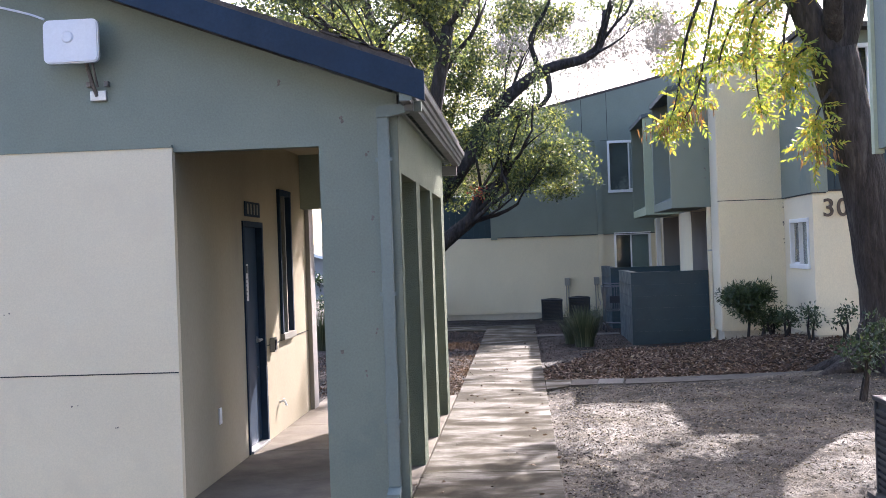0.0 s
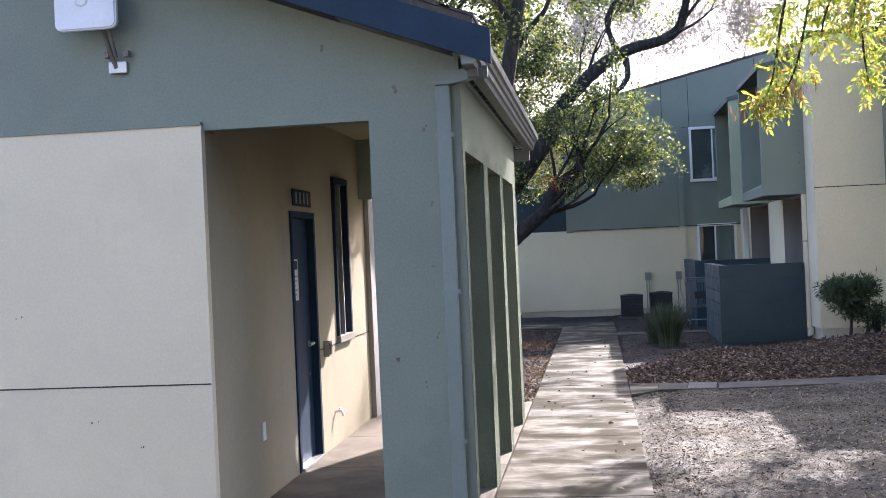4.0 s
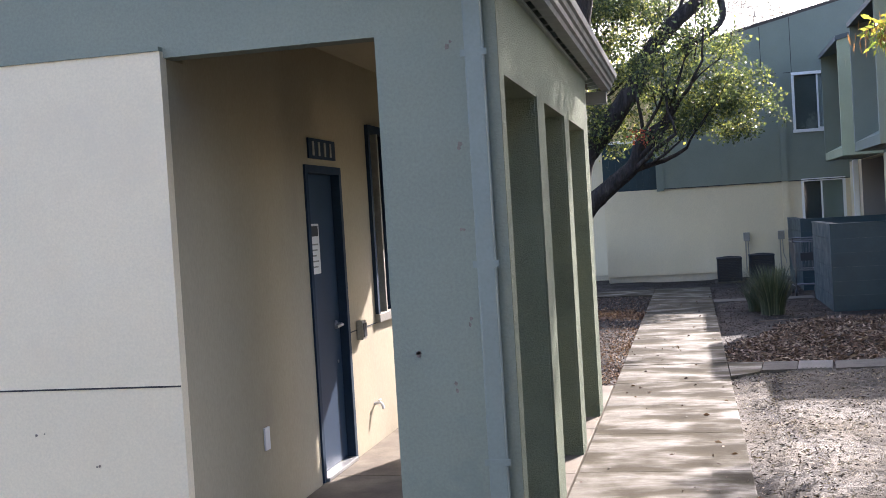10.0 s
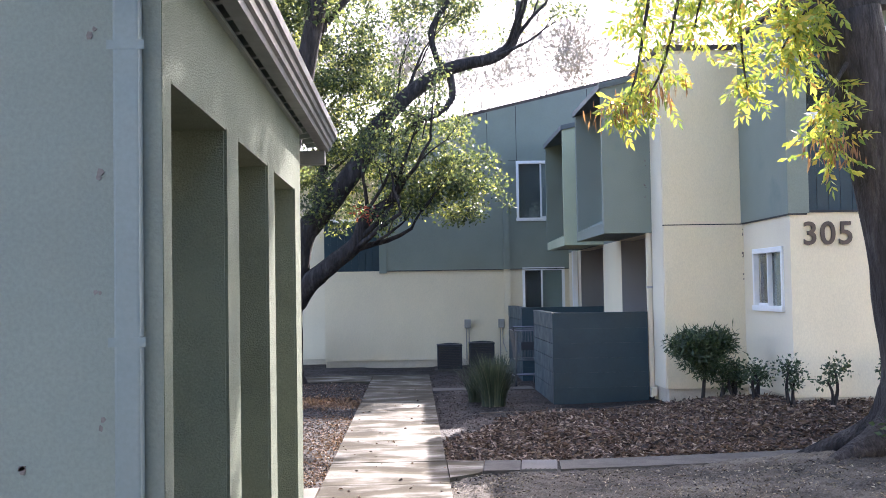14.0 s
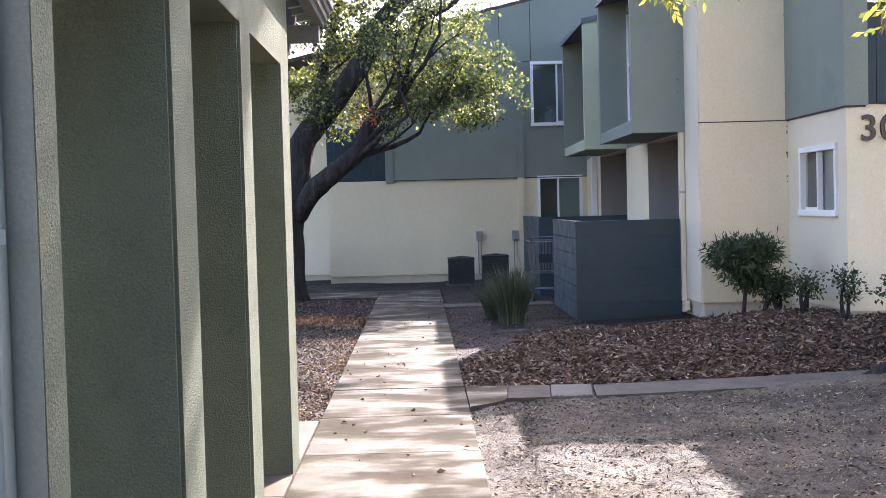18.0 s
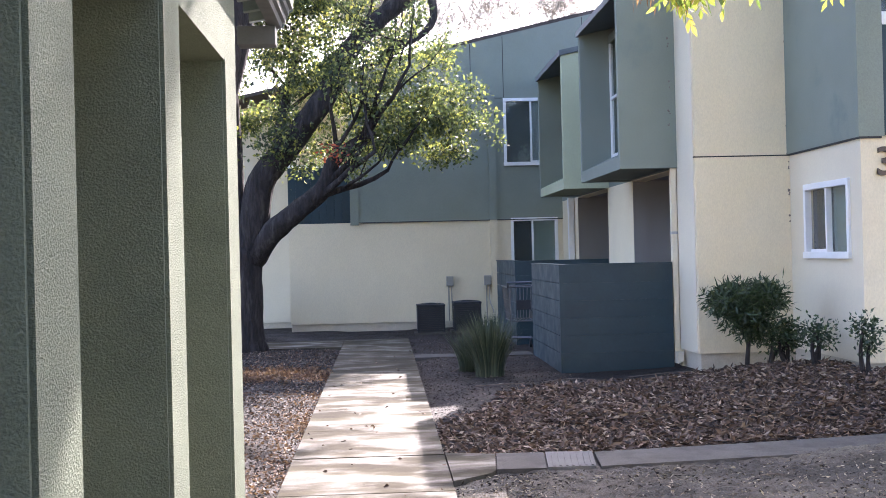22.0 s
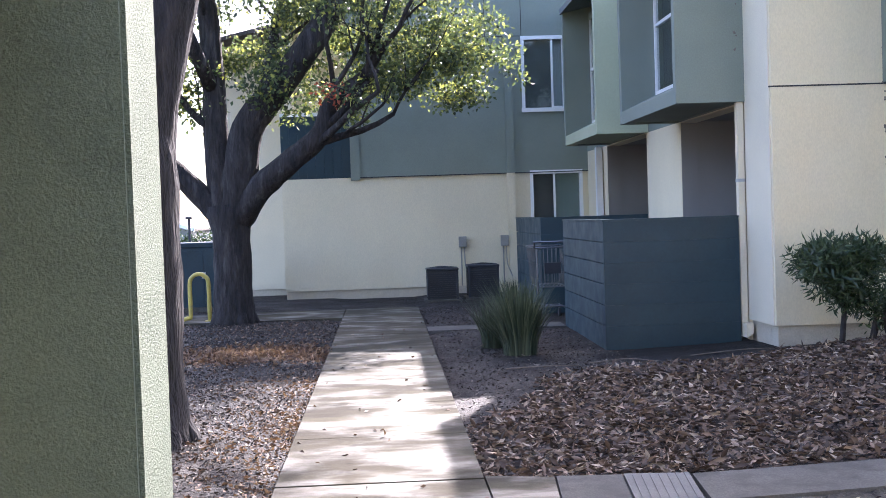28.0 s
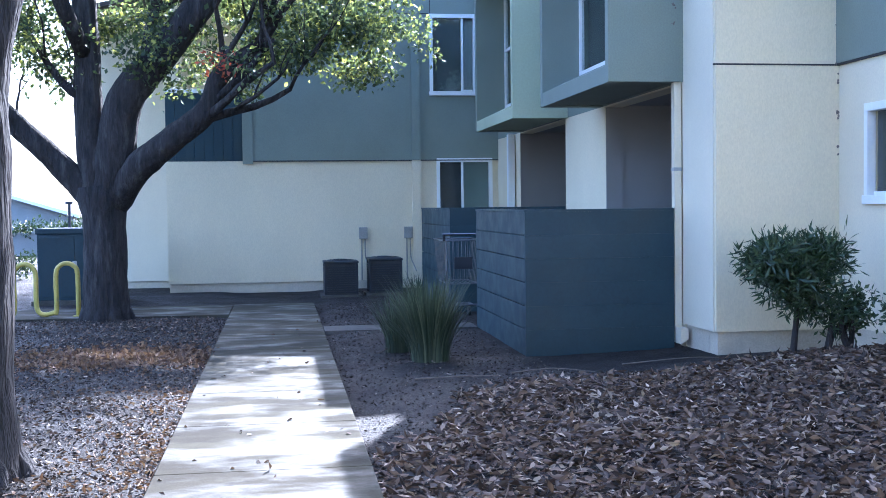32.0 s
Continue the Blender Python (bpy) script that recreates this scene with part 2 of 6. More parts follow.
STICK = surface("dry_stick_bark", (0.17, 0.135, 0.105), 0.9, 0.25, 9, 60, 0.15, 0.2)
YELLOW = surface("yellow_rack_paint", (0.52, 0.42, 0.10), 0.45, 0.12, 5, 60, 0.1, 0.1, alt=(0.30, 0.25, 0.12), alt_cut=(0.6, 0.7), alt_scale=8)
STEEL = surface("galvanised_steel", (0.42, 0.43, 0.44), 0.4, 0.1, 6, 80, 0.06, 0.05, metal=0.8)
CHROME = surface("chromed_wire", (0.16, 0.165, 0.18), 0.35, 0.1, 6, 80, 0.05, 0, metal=1.0)
AC_DARK = surface("dark_grey_condenser_paint", (0.022, 0.025, 0.032), 0.55, 0.15, 6, 60, 0.1, 0.1)
BOX_GREY = surface("grey_box_paint", (0.30, 0.29, 0.26), 0.5, 0.12, 6, 60, 0.1, 0.05)
PLASTIC = surface("white_plastic", (0.72, 0.73, 0.78), 0.4, 0.04, 5, 60, 0.03, 0)
RUST = surface("rusty_bracket", (0.22, 0.19, 0.17), 0.6, 0.3, 12, 60, 0.2, 0.2, metal=0.4)
BLACK = surface("black_letter_paint", (0.02, 0.02, 0.022), 0.5, 0.1, 6, 60, 0.05, 0)
BRONZE = surface("dark_bronze_numerals", (0.075, 0.055, 0.045), 0.45, 0.2, 8, 60, 0.1, 0.1, metal=0.3)
PAPER = surface("paper_notice", (0.78, 0.78, 0.75), 0.8, 0.03, 5, 80, 0.02, 0)
JOINT = surface("dark_joint", (0.05, 0.05, 0.05), 0.9, 0.2, 5, 60, 0.1, 0)
GLASS = glass_material("window_glass")
OAK_LEAF = leaf_material("oak_leaf", [(0.0, (0.04, 0.058, 0.033)), (0.45, (0.085, 0.118, 0.054)), (0.78, (0.175, 0.215, 0.085)), (1.0, (0.52, 0.52, 0.13))], 0.3, 0.54, 0.5)
ASH_LEAF = leaf_material("turning_ash_leaf", [(0.0, (0.12, 0.19, 0.05)), (0.35, (0.25, 0.32, 0.06)), (0.75, (0.44, 0.45, 0.07)), (0.93, (0.50, 0.38, 0.07)), (1.0, (0.33, 0.17, 0.07))], 0.4, 0.58)
HEDGE_LEAF = leaf_material("dark_shrub_leaf", [(0.0, (0.02, 0.04, 0.018)), (0.7, (0.045, 0.075, 0.03)), (1.0, (0.09, 0.12, 0.05))], 0.4, 0.25)
GRASS_LEAF = leaf_material("strappy_green_leaf", [(0.0, (0.03, 0.043, 0.025)), (0.7, (0.065, 0.085, 0.05)), (1.0, (0.14, 0.15, 0.09))], 0.5, 0.25)
LITTER = leaf_material("dry_brown_leaf", [(0.0, (0.03, 0.02, 0.015)), (0.45, (0.10, 0.061, 0.041)), (0.85, (0.20, 0.13, 0.088)), (1.0, (0.44, 0.34, 0.25))], 0.65, 0.14, 0.4)
CHIPS = leaf_material("wood_chip", [(0.0, (0.016, 0.013, 0.011)), (0.5, (0.042, 0.032, 0.026)), (0.88, (0.085, 0.066, 0.052)), (1.0, (0.26, 0.22, 0.18))], 0.7, 0.03, 0.3)

# ---- mesh helpers ----
def mesh_of(name, bm, mat, smooth=False):
    me = bpy.data.meshes.new(name)
    bm.to_mesh(me)
    bm.free()
    me.materials.append(mat)
    if smooth:
        me.polygons.foreach_set("use_smooth", [True] * len(me.polygons))
    return me


def part(name, bm, mat, parent, label="", smooth=False):
    ob = new(name, mesh_of(name, bm, mat, smooth))
    ob.parent = parent
    if label:
        ob["label"] = label
    return ob


def structure(name, bm, mat, label, category, smooth=False):
    return tagged(new(name, mesh_of(name, bm, mat, smooth)), label, category, kind="structure")


def thing(name, label, category, m=None, group="", kind=""):
    ob = new(name)
    ob.empty_display_size = 0.1
    if m is not None:
        ob.matrix_world = m
    return tagged(ob, label, category, group, kind)


def box(bm, x0, x1, y0, y1, z0, z1, bevel=0.0):
    vs = [bm.verts.new((x, y, z)) for x in (x0, x1) for y in (y0, y1) for z in (z0, z1)]
    fs = [bm.faces.new([vs[i] for i in f]) for f in ((0, 1, 3, 2), (4, 6, 7, 5), (0, 4, 5, 1), (2, 3, 7, 6), (0, 2, 6, 4), (1, 5, 7, 3))]
    if bevel:
        bmesh.ops.bevel(bm, geom=list({e for f in fs for e in f.edges}), offset=bevel, segments=2, affect="EDGES", profile=0.6)
    return bm


def one_box(*a, bevel=0.0):
    return box(bmesh.new(), *a, bevel=bevel)


def prism(bm, pts, axis, a, b):
    """A polygon in the two other axes, drawn out along axis from a to b."""
    def at(p, v):
        q = list(p)
        q.insert("xyz".index(axis), v)
        return bm.verts.new(q)
    lo, hi = [at(p, a) for p in pts], [at(p, b) for p in pts]
    n = len(pts)
    fs = [bm.faces.new(lo), bm.faces.new(hi[::-1])]
    fs += [bm.faces.new((lo[i], hi[i], hi[(i + 1) % n], lo[(i + 1) % n])) for i in range(n)]
    bmesh.ops.recalc_face_normals(bm, faces=fs)
    return bm


def panel(bm, axis, a, b, u0, u1, z0, z1, holes=()):
    """A wall slab between a and b along axis, from u0 to u1 across, with rectangular openings (u0, u1, z0, z1) cut through."""
    us = sorted({u0, u1, *(h[0] for h in holes), *(h[1] for h in holes)})
    zs = sorted({z0, z1, *(h[2] for h in holes), *(h[3] for h in holes)})
    us, zs = [u for u in us if u0 <= u <= u1], [z for z in zs if z0 <= z <= z1]
    solid = {}
    for i in range(len(us) - 1):
        for k in range(len(zs) - 1):
            cu, cz = (us[i] + us[i + 1]) / 2, (zs[k] + zs[k + 1]) / 2
            solid[i, k] = not any(h[0] < cu < h[1] and h[2] < cz < h[3] for h in holes)
    cache = {}
    def v(u, z, w):
        key = (u, z, w)
        if key not in cache:
            cache[key] = bm.verts.new((w, u, z) if axis == "x" else (u, w, z))
        return cache[key]
    fs = []
    for (i, k), s in solid.items():
        if not s:
            continue
        ua, ub, za, zb = us[i], us[i + 1], zs[k], zs[k + 1]
        for w in (a, b):
            fs.append(bm.faces.new((v(ua, za, w), v(ub, za, w), v(ub, zb, w), v(ua, zb, w))))
        for (di, dk), (p, q) in (((-1, 0), ((ua, za), (ua, zb))), ((1, 0), ((ub, za), (ub, zb))), ((0, -1), ((ua, za), (ub, za))), ((0, 1), ((ua, zb), (ub, zb)))):
            if not solid.get((i + di, k + dk), False):
                fs.append(bm.faces.new((v(*p, a), v(*q, a), v(*q, b), v(*p, b))))
    bmesh.ops.recalc_face_normals(bm, faces=fs)
    return bm


def tube(bm, pts, radii, sides=8, rough=0.0, seed=0):
    """A tapered tube through points; rough: how uneven its rings are."""
    rnd = random.Random(seed)
    pts = [Vector(p) for p in pts]
    rings, side = [], None
    for i, p in enumerate(pts):
        way = (pts[min(i + 1, len(pts) - 1)] - pts[max(i - 1, 0)]).normalized()
        if side is None:
            side = way.orthogonal().normalized()
        side = (side - way * side.dot(way)).normalized()
        up = way.cross(side)
        ring = []
        for k in range(sides):
            a = 2 * math.pi * k / sides
            r = radii[i] * (1 + rough * rnd.uniform(-1, 1))
            ring.append(bm.verts.new(p + side * math.cos(a) * r + up * math.sin(a) * r))
        rings.append(ring)
    for r0, r1 in zip(rings, rings[1:]):
        for k in range(sides):
            bm.faces.new((r0[k], r0[(k + 1) % sides], r1[(k + 1) % sides], r1[k]))
    bm.faces.new(rings[0][::-1])
    bm.faces.new(rings[-1])
    return bm


def bend(pts, steps=4):
    """A smooth line through a few points."""
    p = [Vector(q) for q in pts]
    p = [2 * p[0] - p[1], *p, 2 * p[-1] - p[-2]]
    out = []
    for a, b, c, d in zip(p, p[1:], p[2:], p[3:]):
        for s in range(steps):
            t = s / steps
            out.append(0.5 * (2 * b + (c - a) * t + (2 * a - 5 * b + 4 * c - d) * t * t + (3 * b - a - 3 * c + d) * t ** 3))
    return out + [p[-2]]


def cards(name, places, ways, lengths, widths, mat, rng, fold=0.25, tipped=True):
    """Many small leaf blades in one mesh: pointed, folded along the middle."""
    n = len(places)
    P, W = np.asarray(places), np.asarray(ways)
    W = W / (np.linalg.norm(W, axis=1, keepdims=True) + 1e-9)
    R = np.cross(W, rng.normal(size=(n, 3)))
    R /= np.linalg.norm(R, axis=1, keepdims=True) + 1e-9
    N = np.cross(R, W)
    L, B = np.asarray(lengths)[:, None], np.asarray(widths)[:, None]
    base, tip = P, P + W * L
    left = P + W * L * 0.45 + R * B * 0.5 + N * B * fold
    right = P + W * L * 0.45 - R * B * 0.5 + N * B * fold
    co = np.stack([base, left, tip, right], 1).reshape(-1, 3)
    me = bpy.data.meshes.new(name)
    idx = np.arange(n)[:, None] * 4
    faces = np.concatenate([idx + [0, 1, 2], idx + [0, 2, 3]], 1).reshape(-1, 3)
    me.vertices.add(len(co)); me.vertices.foreach_set("co", co.ravel())
    me.loops.add(faces.size); me.loops.foreach_set("vertex_index", faces.ravel())
    me.polygons.add(len(faces)); me.polygons.foreach_set("loop_start", np.arange(len(faces)) * 3)
    me.polygons.foreach_set("loop_total", np.full(len(faces), 3))
    me.update(calc_edges=True)
    me.materials.append(mat)
    return me


# ---- plan (metres): y runs along the walk, x to its right ----
F = 2.27            # front of the office building
XD = -2.13          # wall with the office door
XC = -0.50          # outer face of the colonnade
XO = -1.07          # inner edge of the corner pier
COLS = ((2.27, 2.43), (3.54, 3.89), (4.94, 5.25), (6.38, 6.76))
TOP = 2.33          # head of the colonnade's openings
XL, XR = -0.49, 0.60  # edges of the walk
B = 23.13           # back building
XP = 3.74           # west face of the apartment building
YP = 13.78          # front of its pier
XW, YW = 4.83, 11.88  # west face and front of the wing with the numerals
FX, FY, FZ = 2.28, 14.51, 1.25  # corner and top of the board enclosure
Z1 = 2.455          # first-floor line of the apartment building
Z2 = 2.065          # first-floor line of the back building


def smooth_step(a, b, v):
    t = min(1, max(0, (v - a) / (b - a)))
    return t * t * (3 - 2 * t)


def ground_z(x, y):
    z = -0.022 + 0.02 * noise.noise((x * 0.7, y * 0.7, 0)) + 0.012 * noise.noise((x * 3, y * 3, 5))
    bed = smooth_step(0.75, 1.9, x) * smooth_step(9.95, 10.5, y) * (1 - smooth_step(12.6, 14.0, y))
    z += 0.07 * bed + 0.16 * smooth_step(2.6, 4.6, x) * smooth_step(9.9, 11.6, y) * (1 - 0.55 * smooth_step(12.2, 13.8, y))
    z += 0.10 * smooth_step(2.8, 4.6, x) * smooth_step(6.5, 8.6, y) * (1 - smooth_step(8.9, 9.4, y))
    flat = max(smooth_step(-0.9, -0.45, x) * (1 - smooth_step(0.6, 0.9, x)), 1 - smooth_step(-0.6, -0.4, x) if -6 < y < 8 and x < -0.4 else 0)
    return z * (1 - flat) - 0.05 * flat


def make_ground():
    xs = [-600, -200, -70, -30, -16] + [-10 + 0.2 * i for i in range(91)] + [10, 14, 25, 70, 200, 600]
    ys = [-300, -80, -25, -12] + [-8 + 0.2 * i for i in range(171)] + [28, 32, 40, 70, 200, 600, 1500]
    bm = bmesh.new()
    grid = [[bm.verts.new((x, y, ground_z(x, y) if -11 < x < 11 and -9 < y < 30 else -0.04)) for y in ys] for x in xs]
    for i in range(len(xs) - 1):
        for k in range(len(ys) - 1):
            bm.faces.new((grid[i][k], grid[i + 1][k], grid[i + 1][k + 1], grid[i][k + 1]))
    structure("ground", bm, SOIL, "dark damp soil with wood chips between the buildings", "ground", True)


def make_yard():
    """Packed bare earth between the walk and the neighbouring building."""
    bm = bmesh.new()
    xs = [0.50 + 0.03 * i for i in range(140)] + [4.7 + 0.2 * i for i in range(13)]
    rows = []
    for x in xs:
        y1 = 8.75 + 0.10 * max(0, x - 1.6) + 0.019 * max(0, x - 1.6) ** 2 - (0.0 if x > 0.9 else 0.3)
        ys = [-8 + 0.4 * k for k in range(20)] + [(y1 - 0.0) * k / 280 for k in range(281)]
        col = []
        for y in ys:
            # clods, foot marks and a worn rut
            d = 0.011 * noise.noise((x * 9, y * 9, 2)) + 0.016 * noise.noise((x * 17, y * 17, 7)) + 0.008 * noise.noise((x * 30, y * 30, 11))
            d -= 0.014 * math.exp(-((x - 0.95 - 0.08 * math.sin(y * 1.7)) / 0.10) ** 2)
            edge = smooth_step(0.58, 0.8, x)
            col.append(bm.verts.new((x, y, ground_z(x, y) + 0.012 + d * (0.3 + 0.7 * edge))))
        rows.append(col)
    for a, b in zip(rows, rows[1:]):
        for k in range(len(a) - 1):
            bm.faces.new((a[k], b[k], b[k + 1], a[k + 1]))
    structure("yard", bm, YARD_SOIL, "bare packed earth yard, damp and rutted", "ground")


make_ground()
make_yard()

# ---- office building with the colonnade ----
def office():
    bm = panel(bmesh.new(), "y", F, F + 0.118, -12.0, XC, 0, 2.535, [(XD, XO, -1, 2.535), (-12.1, XD, -1, 2.536)])
    prism(bm, [(-12, 2.535), (XC, 2.535), (XC, 2.88), (-6.0, 4.93), (-12, 2.7)], "y", F, F + 0.118)
    bmesh.ops.remove_doubles(bm, verts=bm.verts, dist=0.0005)
    structure("wall_gable", bm, GREEN, "sage green stucco gable wall above a passage opening", "wall")
    structure("wall_front", one_box(-12, XD, F - 0.035, F + 0.03, -0.1, 2.565), WHITE_WALL, "off-white stucco lower front wall with a score joint", "wall")
    structure("score_joint", one_box(-12, XD - 0.004, F - 0.039, F - 0.03, 0.945, 0.953), JOINT, "thin dark horizontal joint in the stucco", "trim")
    structure("drip_trim", one_box(-12, XD, F - 0.045, F, 2.565, 2.585), GREEN, "green drip edge over the off-white wall", "trim")
    holes = [(4.18, 4.94, -0.2, 2.09), (5.66, 6.22, 0.92, 2.44)]
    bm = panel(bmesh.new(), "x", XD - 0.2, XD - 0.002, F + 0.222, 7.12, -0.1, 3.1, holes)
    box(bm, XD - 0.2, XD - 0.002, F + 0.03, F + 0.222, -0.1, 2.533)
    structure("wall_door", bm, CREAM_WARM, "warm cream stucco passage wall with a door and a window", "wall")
    structure("score_joint", one_box(XD, XD + 0.004, 4.97, 7.12, 0.90, 0.908), JOINT, "thin dark joint along the passage wall", "trim")
    bm = bmesh.new()
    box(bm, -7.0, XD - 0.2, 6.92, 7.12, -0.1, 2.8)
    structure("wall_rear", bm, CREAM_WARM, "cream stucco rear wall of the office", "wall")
    # The room's darkness is put into this wall's colour.
    structure("wall_room_back", one_box(-3.4, -3.3, F + 0.3, 6.6, -0.1, 2.8), DARK, "near-black wall standing for the unlit office room", "wall")
    # The pilaster's shaded face gets its grey from the material.
    structure("pilaster", one_box(XD + 0.001, XD + 0.05, 7.09, 7.36, -0.1, 2.30, bevel=0.006), CREAM_SHADE, "narrow stucco pilaster at the passage end, shade in its colour", "trim")
    # colonnade: header beam, piers and an end pier
    bm = panel(bmesh.new(), "x", XC - 0.55, XC, F + 0.12, COLS[-1][1], -0.1, 2.795, [(a[1], b[0], -1, TOP) for a, b in zip(COLS, COLS[1:])])
    bmesh.ops.bevel(bm, geom=[e for e in bm.edges if abs(e.verts[0].co.z - e.verts[1].co.z) > 1.5 and e.calc_face_angle(0) > 1.0], offset=0.014, segments=2, affect="EDGES")
    structure("wall_colonnade", bm, GREEN_ROUGH, "rough sage green stucco colonnade with square piers", "wall")
    structure("corner_return", one_box(XC - 0.05, XC + 0.003, F + 0.004, F + 0.13, -0.1, 2.79), GREEN_ROUGH, "rough stucco side of the corner pier", "wall")
    structure("beam_end", one_box(XD, XC - 0.55, 6.86, 7.09, 2.29, 3.0), GREEN, "green stucco beam across the passage end", "beam")
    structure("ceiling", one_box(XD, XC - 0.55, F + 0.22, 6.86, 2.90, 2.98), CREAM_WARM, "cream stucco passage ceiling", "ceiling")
    # roof with a rake board, shingles, rafter tails
    s = 0.37
    def zr(x):
        return 2.78 + (-0.27 - x) * s
    bm = prism(bmesh.new(), [(-0.37, zr(-0.37) + 0.17), (-6.0, zr(-6) + 0.17), (-6.0, zr(-6) + 0.24), (-0.37, zr(-0.37) + 0.24)], "y", F - 0.34, 7.92)
    prism(bm, [(-6.0, zr(-6) + 0.17), (-12, zr(-6) - 2.0), (-12, zr(-6) - 1.93), (-6, zr(-6) + 0.24)], "y", F - 0.34, 7.92)
    roof = structure("roof", bm, ROOFING, "low-pitched weathered shingle roof with leaf litter", "roof")
    bm = prism(bmesh.new(), [(-0.27, zr(-0.27)), (-6.0, zr(-6)), (-6.0, zr(-6) + 0.20), (-0.27, zr(-0.27) + 0.20)], "y", F - 0.36, F - 0.315)
    prism(bm, [(-6.0, zr(-6)), (-12, zr(-6) - 2.2), (-12, zr(-6) - 2.0), (-6, zr(-6) + 0.20)], "y", F - 0.36, F - 0.315)
    structure("rake_board", bm, NAVY, "dark blue painted rake board along the gable", "trim")
    structure("rake_soffit", prism(bmesh.new(), [(-0.3, zr(-0.3) + 0.10), (-6.0, zr(-6) + 0.10), (-6.0, zr(-6) + 0.14), (-0.3, zr(-0.3) + 0.14)], "y", F - 0.31, F + 0.05), GREEN, "green boarded soffit under the gable overhang", "trim")
    deck = structure("roof_deck", prism(bmesh.new(), [(-0.45, zr(-0.45) + 0.13), (-1.4, zr(-1.4) + 0.13), (-1.4, zr(-1.4) + 0.165), (-0.45, zr(-0.45) + 0.165)], "y", F + 0.06, 7.9), GUTTER, "grey-green boarded eave deck", "roof")
    y = F + 0.12
    while y < 7.82:
        bm = prism(bmesh.new(), [(-0.455, 2.815), (-0.548, 2.80), (-0.548, zr(-0.548) + 0.128), (-0.455, zr(-0.455) + 0.128)], "y", y, y + 0.05)
        part("rafter_tail", bm, GUTTER, deck)
        y += 0.27
    structure("eave_ledge", one_box(XC - 0.004, XC + 0.022, F + 0.02, 6.76, 2.77, 2.79), GUTTER, "narrow pale ledge under the rafter tails", "trim")
    structure("eave_return", one_box(XC - 0.12, -0.40, 7.80, 7.93, 2.67, 2.78, bevel=0.004), GUTTER_METAL, "short dark return board at the eave end", "trim")
    # thin shingle courses on the roof's edge towards the walk
    for k in range(4):
        x = -0.36 - 0.14 * k
        part("shingle_course", prism(bmesh.new(), [(x, zr(x) + 0.242), (x - 0.2, zr(x - 0.2) + 0.246), (x - 0.2, zr(x - 0.2) + 0.258), (x, zr(x) + 0.262)], "y", F - 0.35, 7.93), ROOFING, roof)


office()


def gutter():
    g = thing("gutter", "grey-green painted metal gutter under the eave with a downspout", "gutter")
    y0, y1 = F - 0.33, 7.94
    outer = [(-0.445, 2.785), (-0.375, 2.785), (-0.368, 2.815), (-0.350, 2.822), (-0.346, 2.855), (-0.330, 2.862), (-0.324, 2.893), (-0.306, 2.900), (-0.300, 2.945), (-0.310, 2.956)]
    prof = [(-0.445, 2.955)] + outer + [(x - 0.009, z + 0.007) for x, z in outer[-2:0:-1]] + [(-0.436, 2.792), (-0.436, 2.955)]
    part("trough", prism(bmesh.new(), prof, "y", y0, y1), GUTTER_METAL, g)
    for y in (y0, y1 - 0.004):
        part("end_cap", prism(bmesh.new(), [(-0.445, 2.790), (-0.445, 2.955), (-0.300, 2.955), (-0.305, 2.890), (-0.330, 2.875), (-0.365, 2.790)], "y", y - 0.003, y + 0.005), GUTTER, g)
    part("outlet", one_box(-0.43, -0.37, F - 0.16, F - 0.10, 2.74, 2.80), GUTTER_METAL, g)
    return g


def downspout():
    d = thing("downspout", "grey-green painted rectangular downspout on the corner pier", "downspout")
    x0, x1, y0, y1 = -0.640, -0.557, F - 0.066, F - 0.004
    part("pipe", one_box(x0, x1, y0, y1, 0.10, 2.715, bevel=0.008), GUTTER, d)
    bm = prism(bmesh.new(), [(x0, 2.716), (x1, 2.716), (-0.39, 2.745), (-0.32, 2.745), (-0.32, 2.815), (x0 + 0.012, 2.79), (x0, 2.775)], "y", y0 - 0.012, y1 - 0.002)
    part("elbow", bm, GUTTER, d)
    part("shoe", prism(bmesh.new(), [(y0 - 0.10, 0.015), (y1, 0.05), (y1, 0.099), (y0, 0.099), (y0 - 0.10, 0.07)], "x", x0 - 0.004, x1 + 0.004), GUTTER, d)
    for z in (0.55, 1.45, 2.40):
        part("strap", one_box(x0 - 0.018, x1 + 0.018, y0 - 0.002, y0 + 0.001, z, z + 0.03), GUTTER, d)


gutter()
downspout()


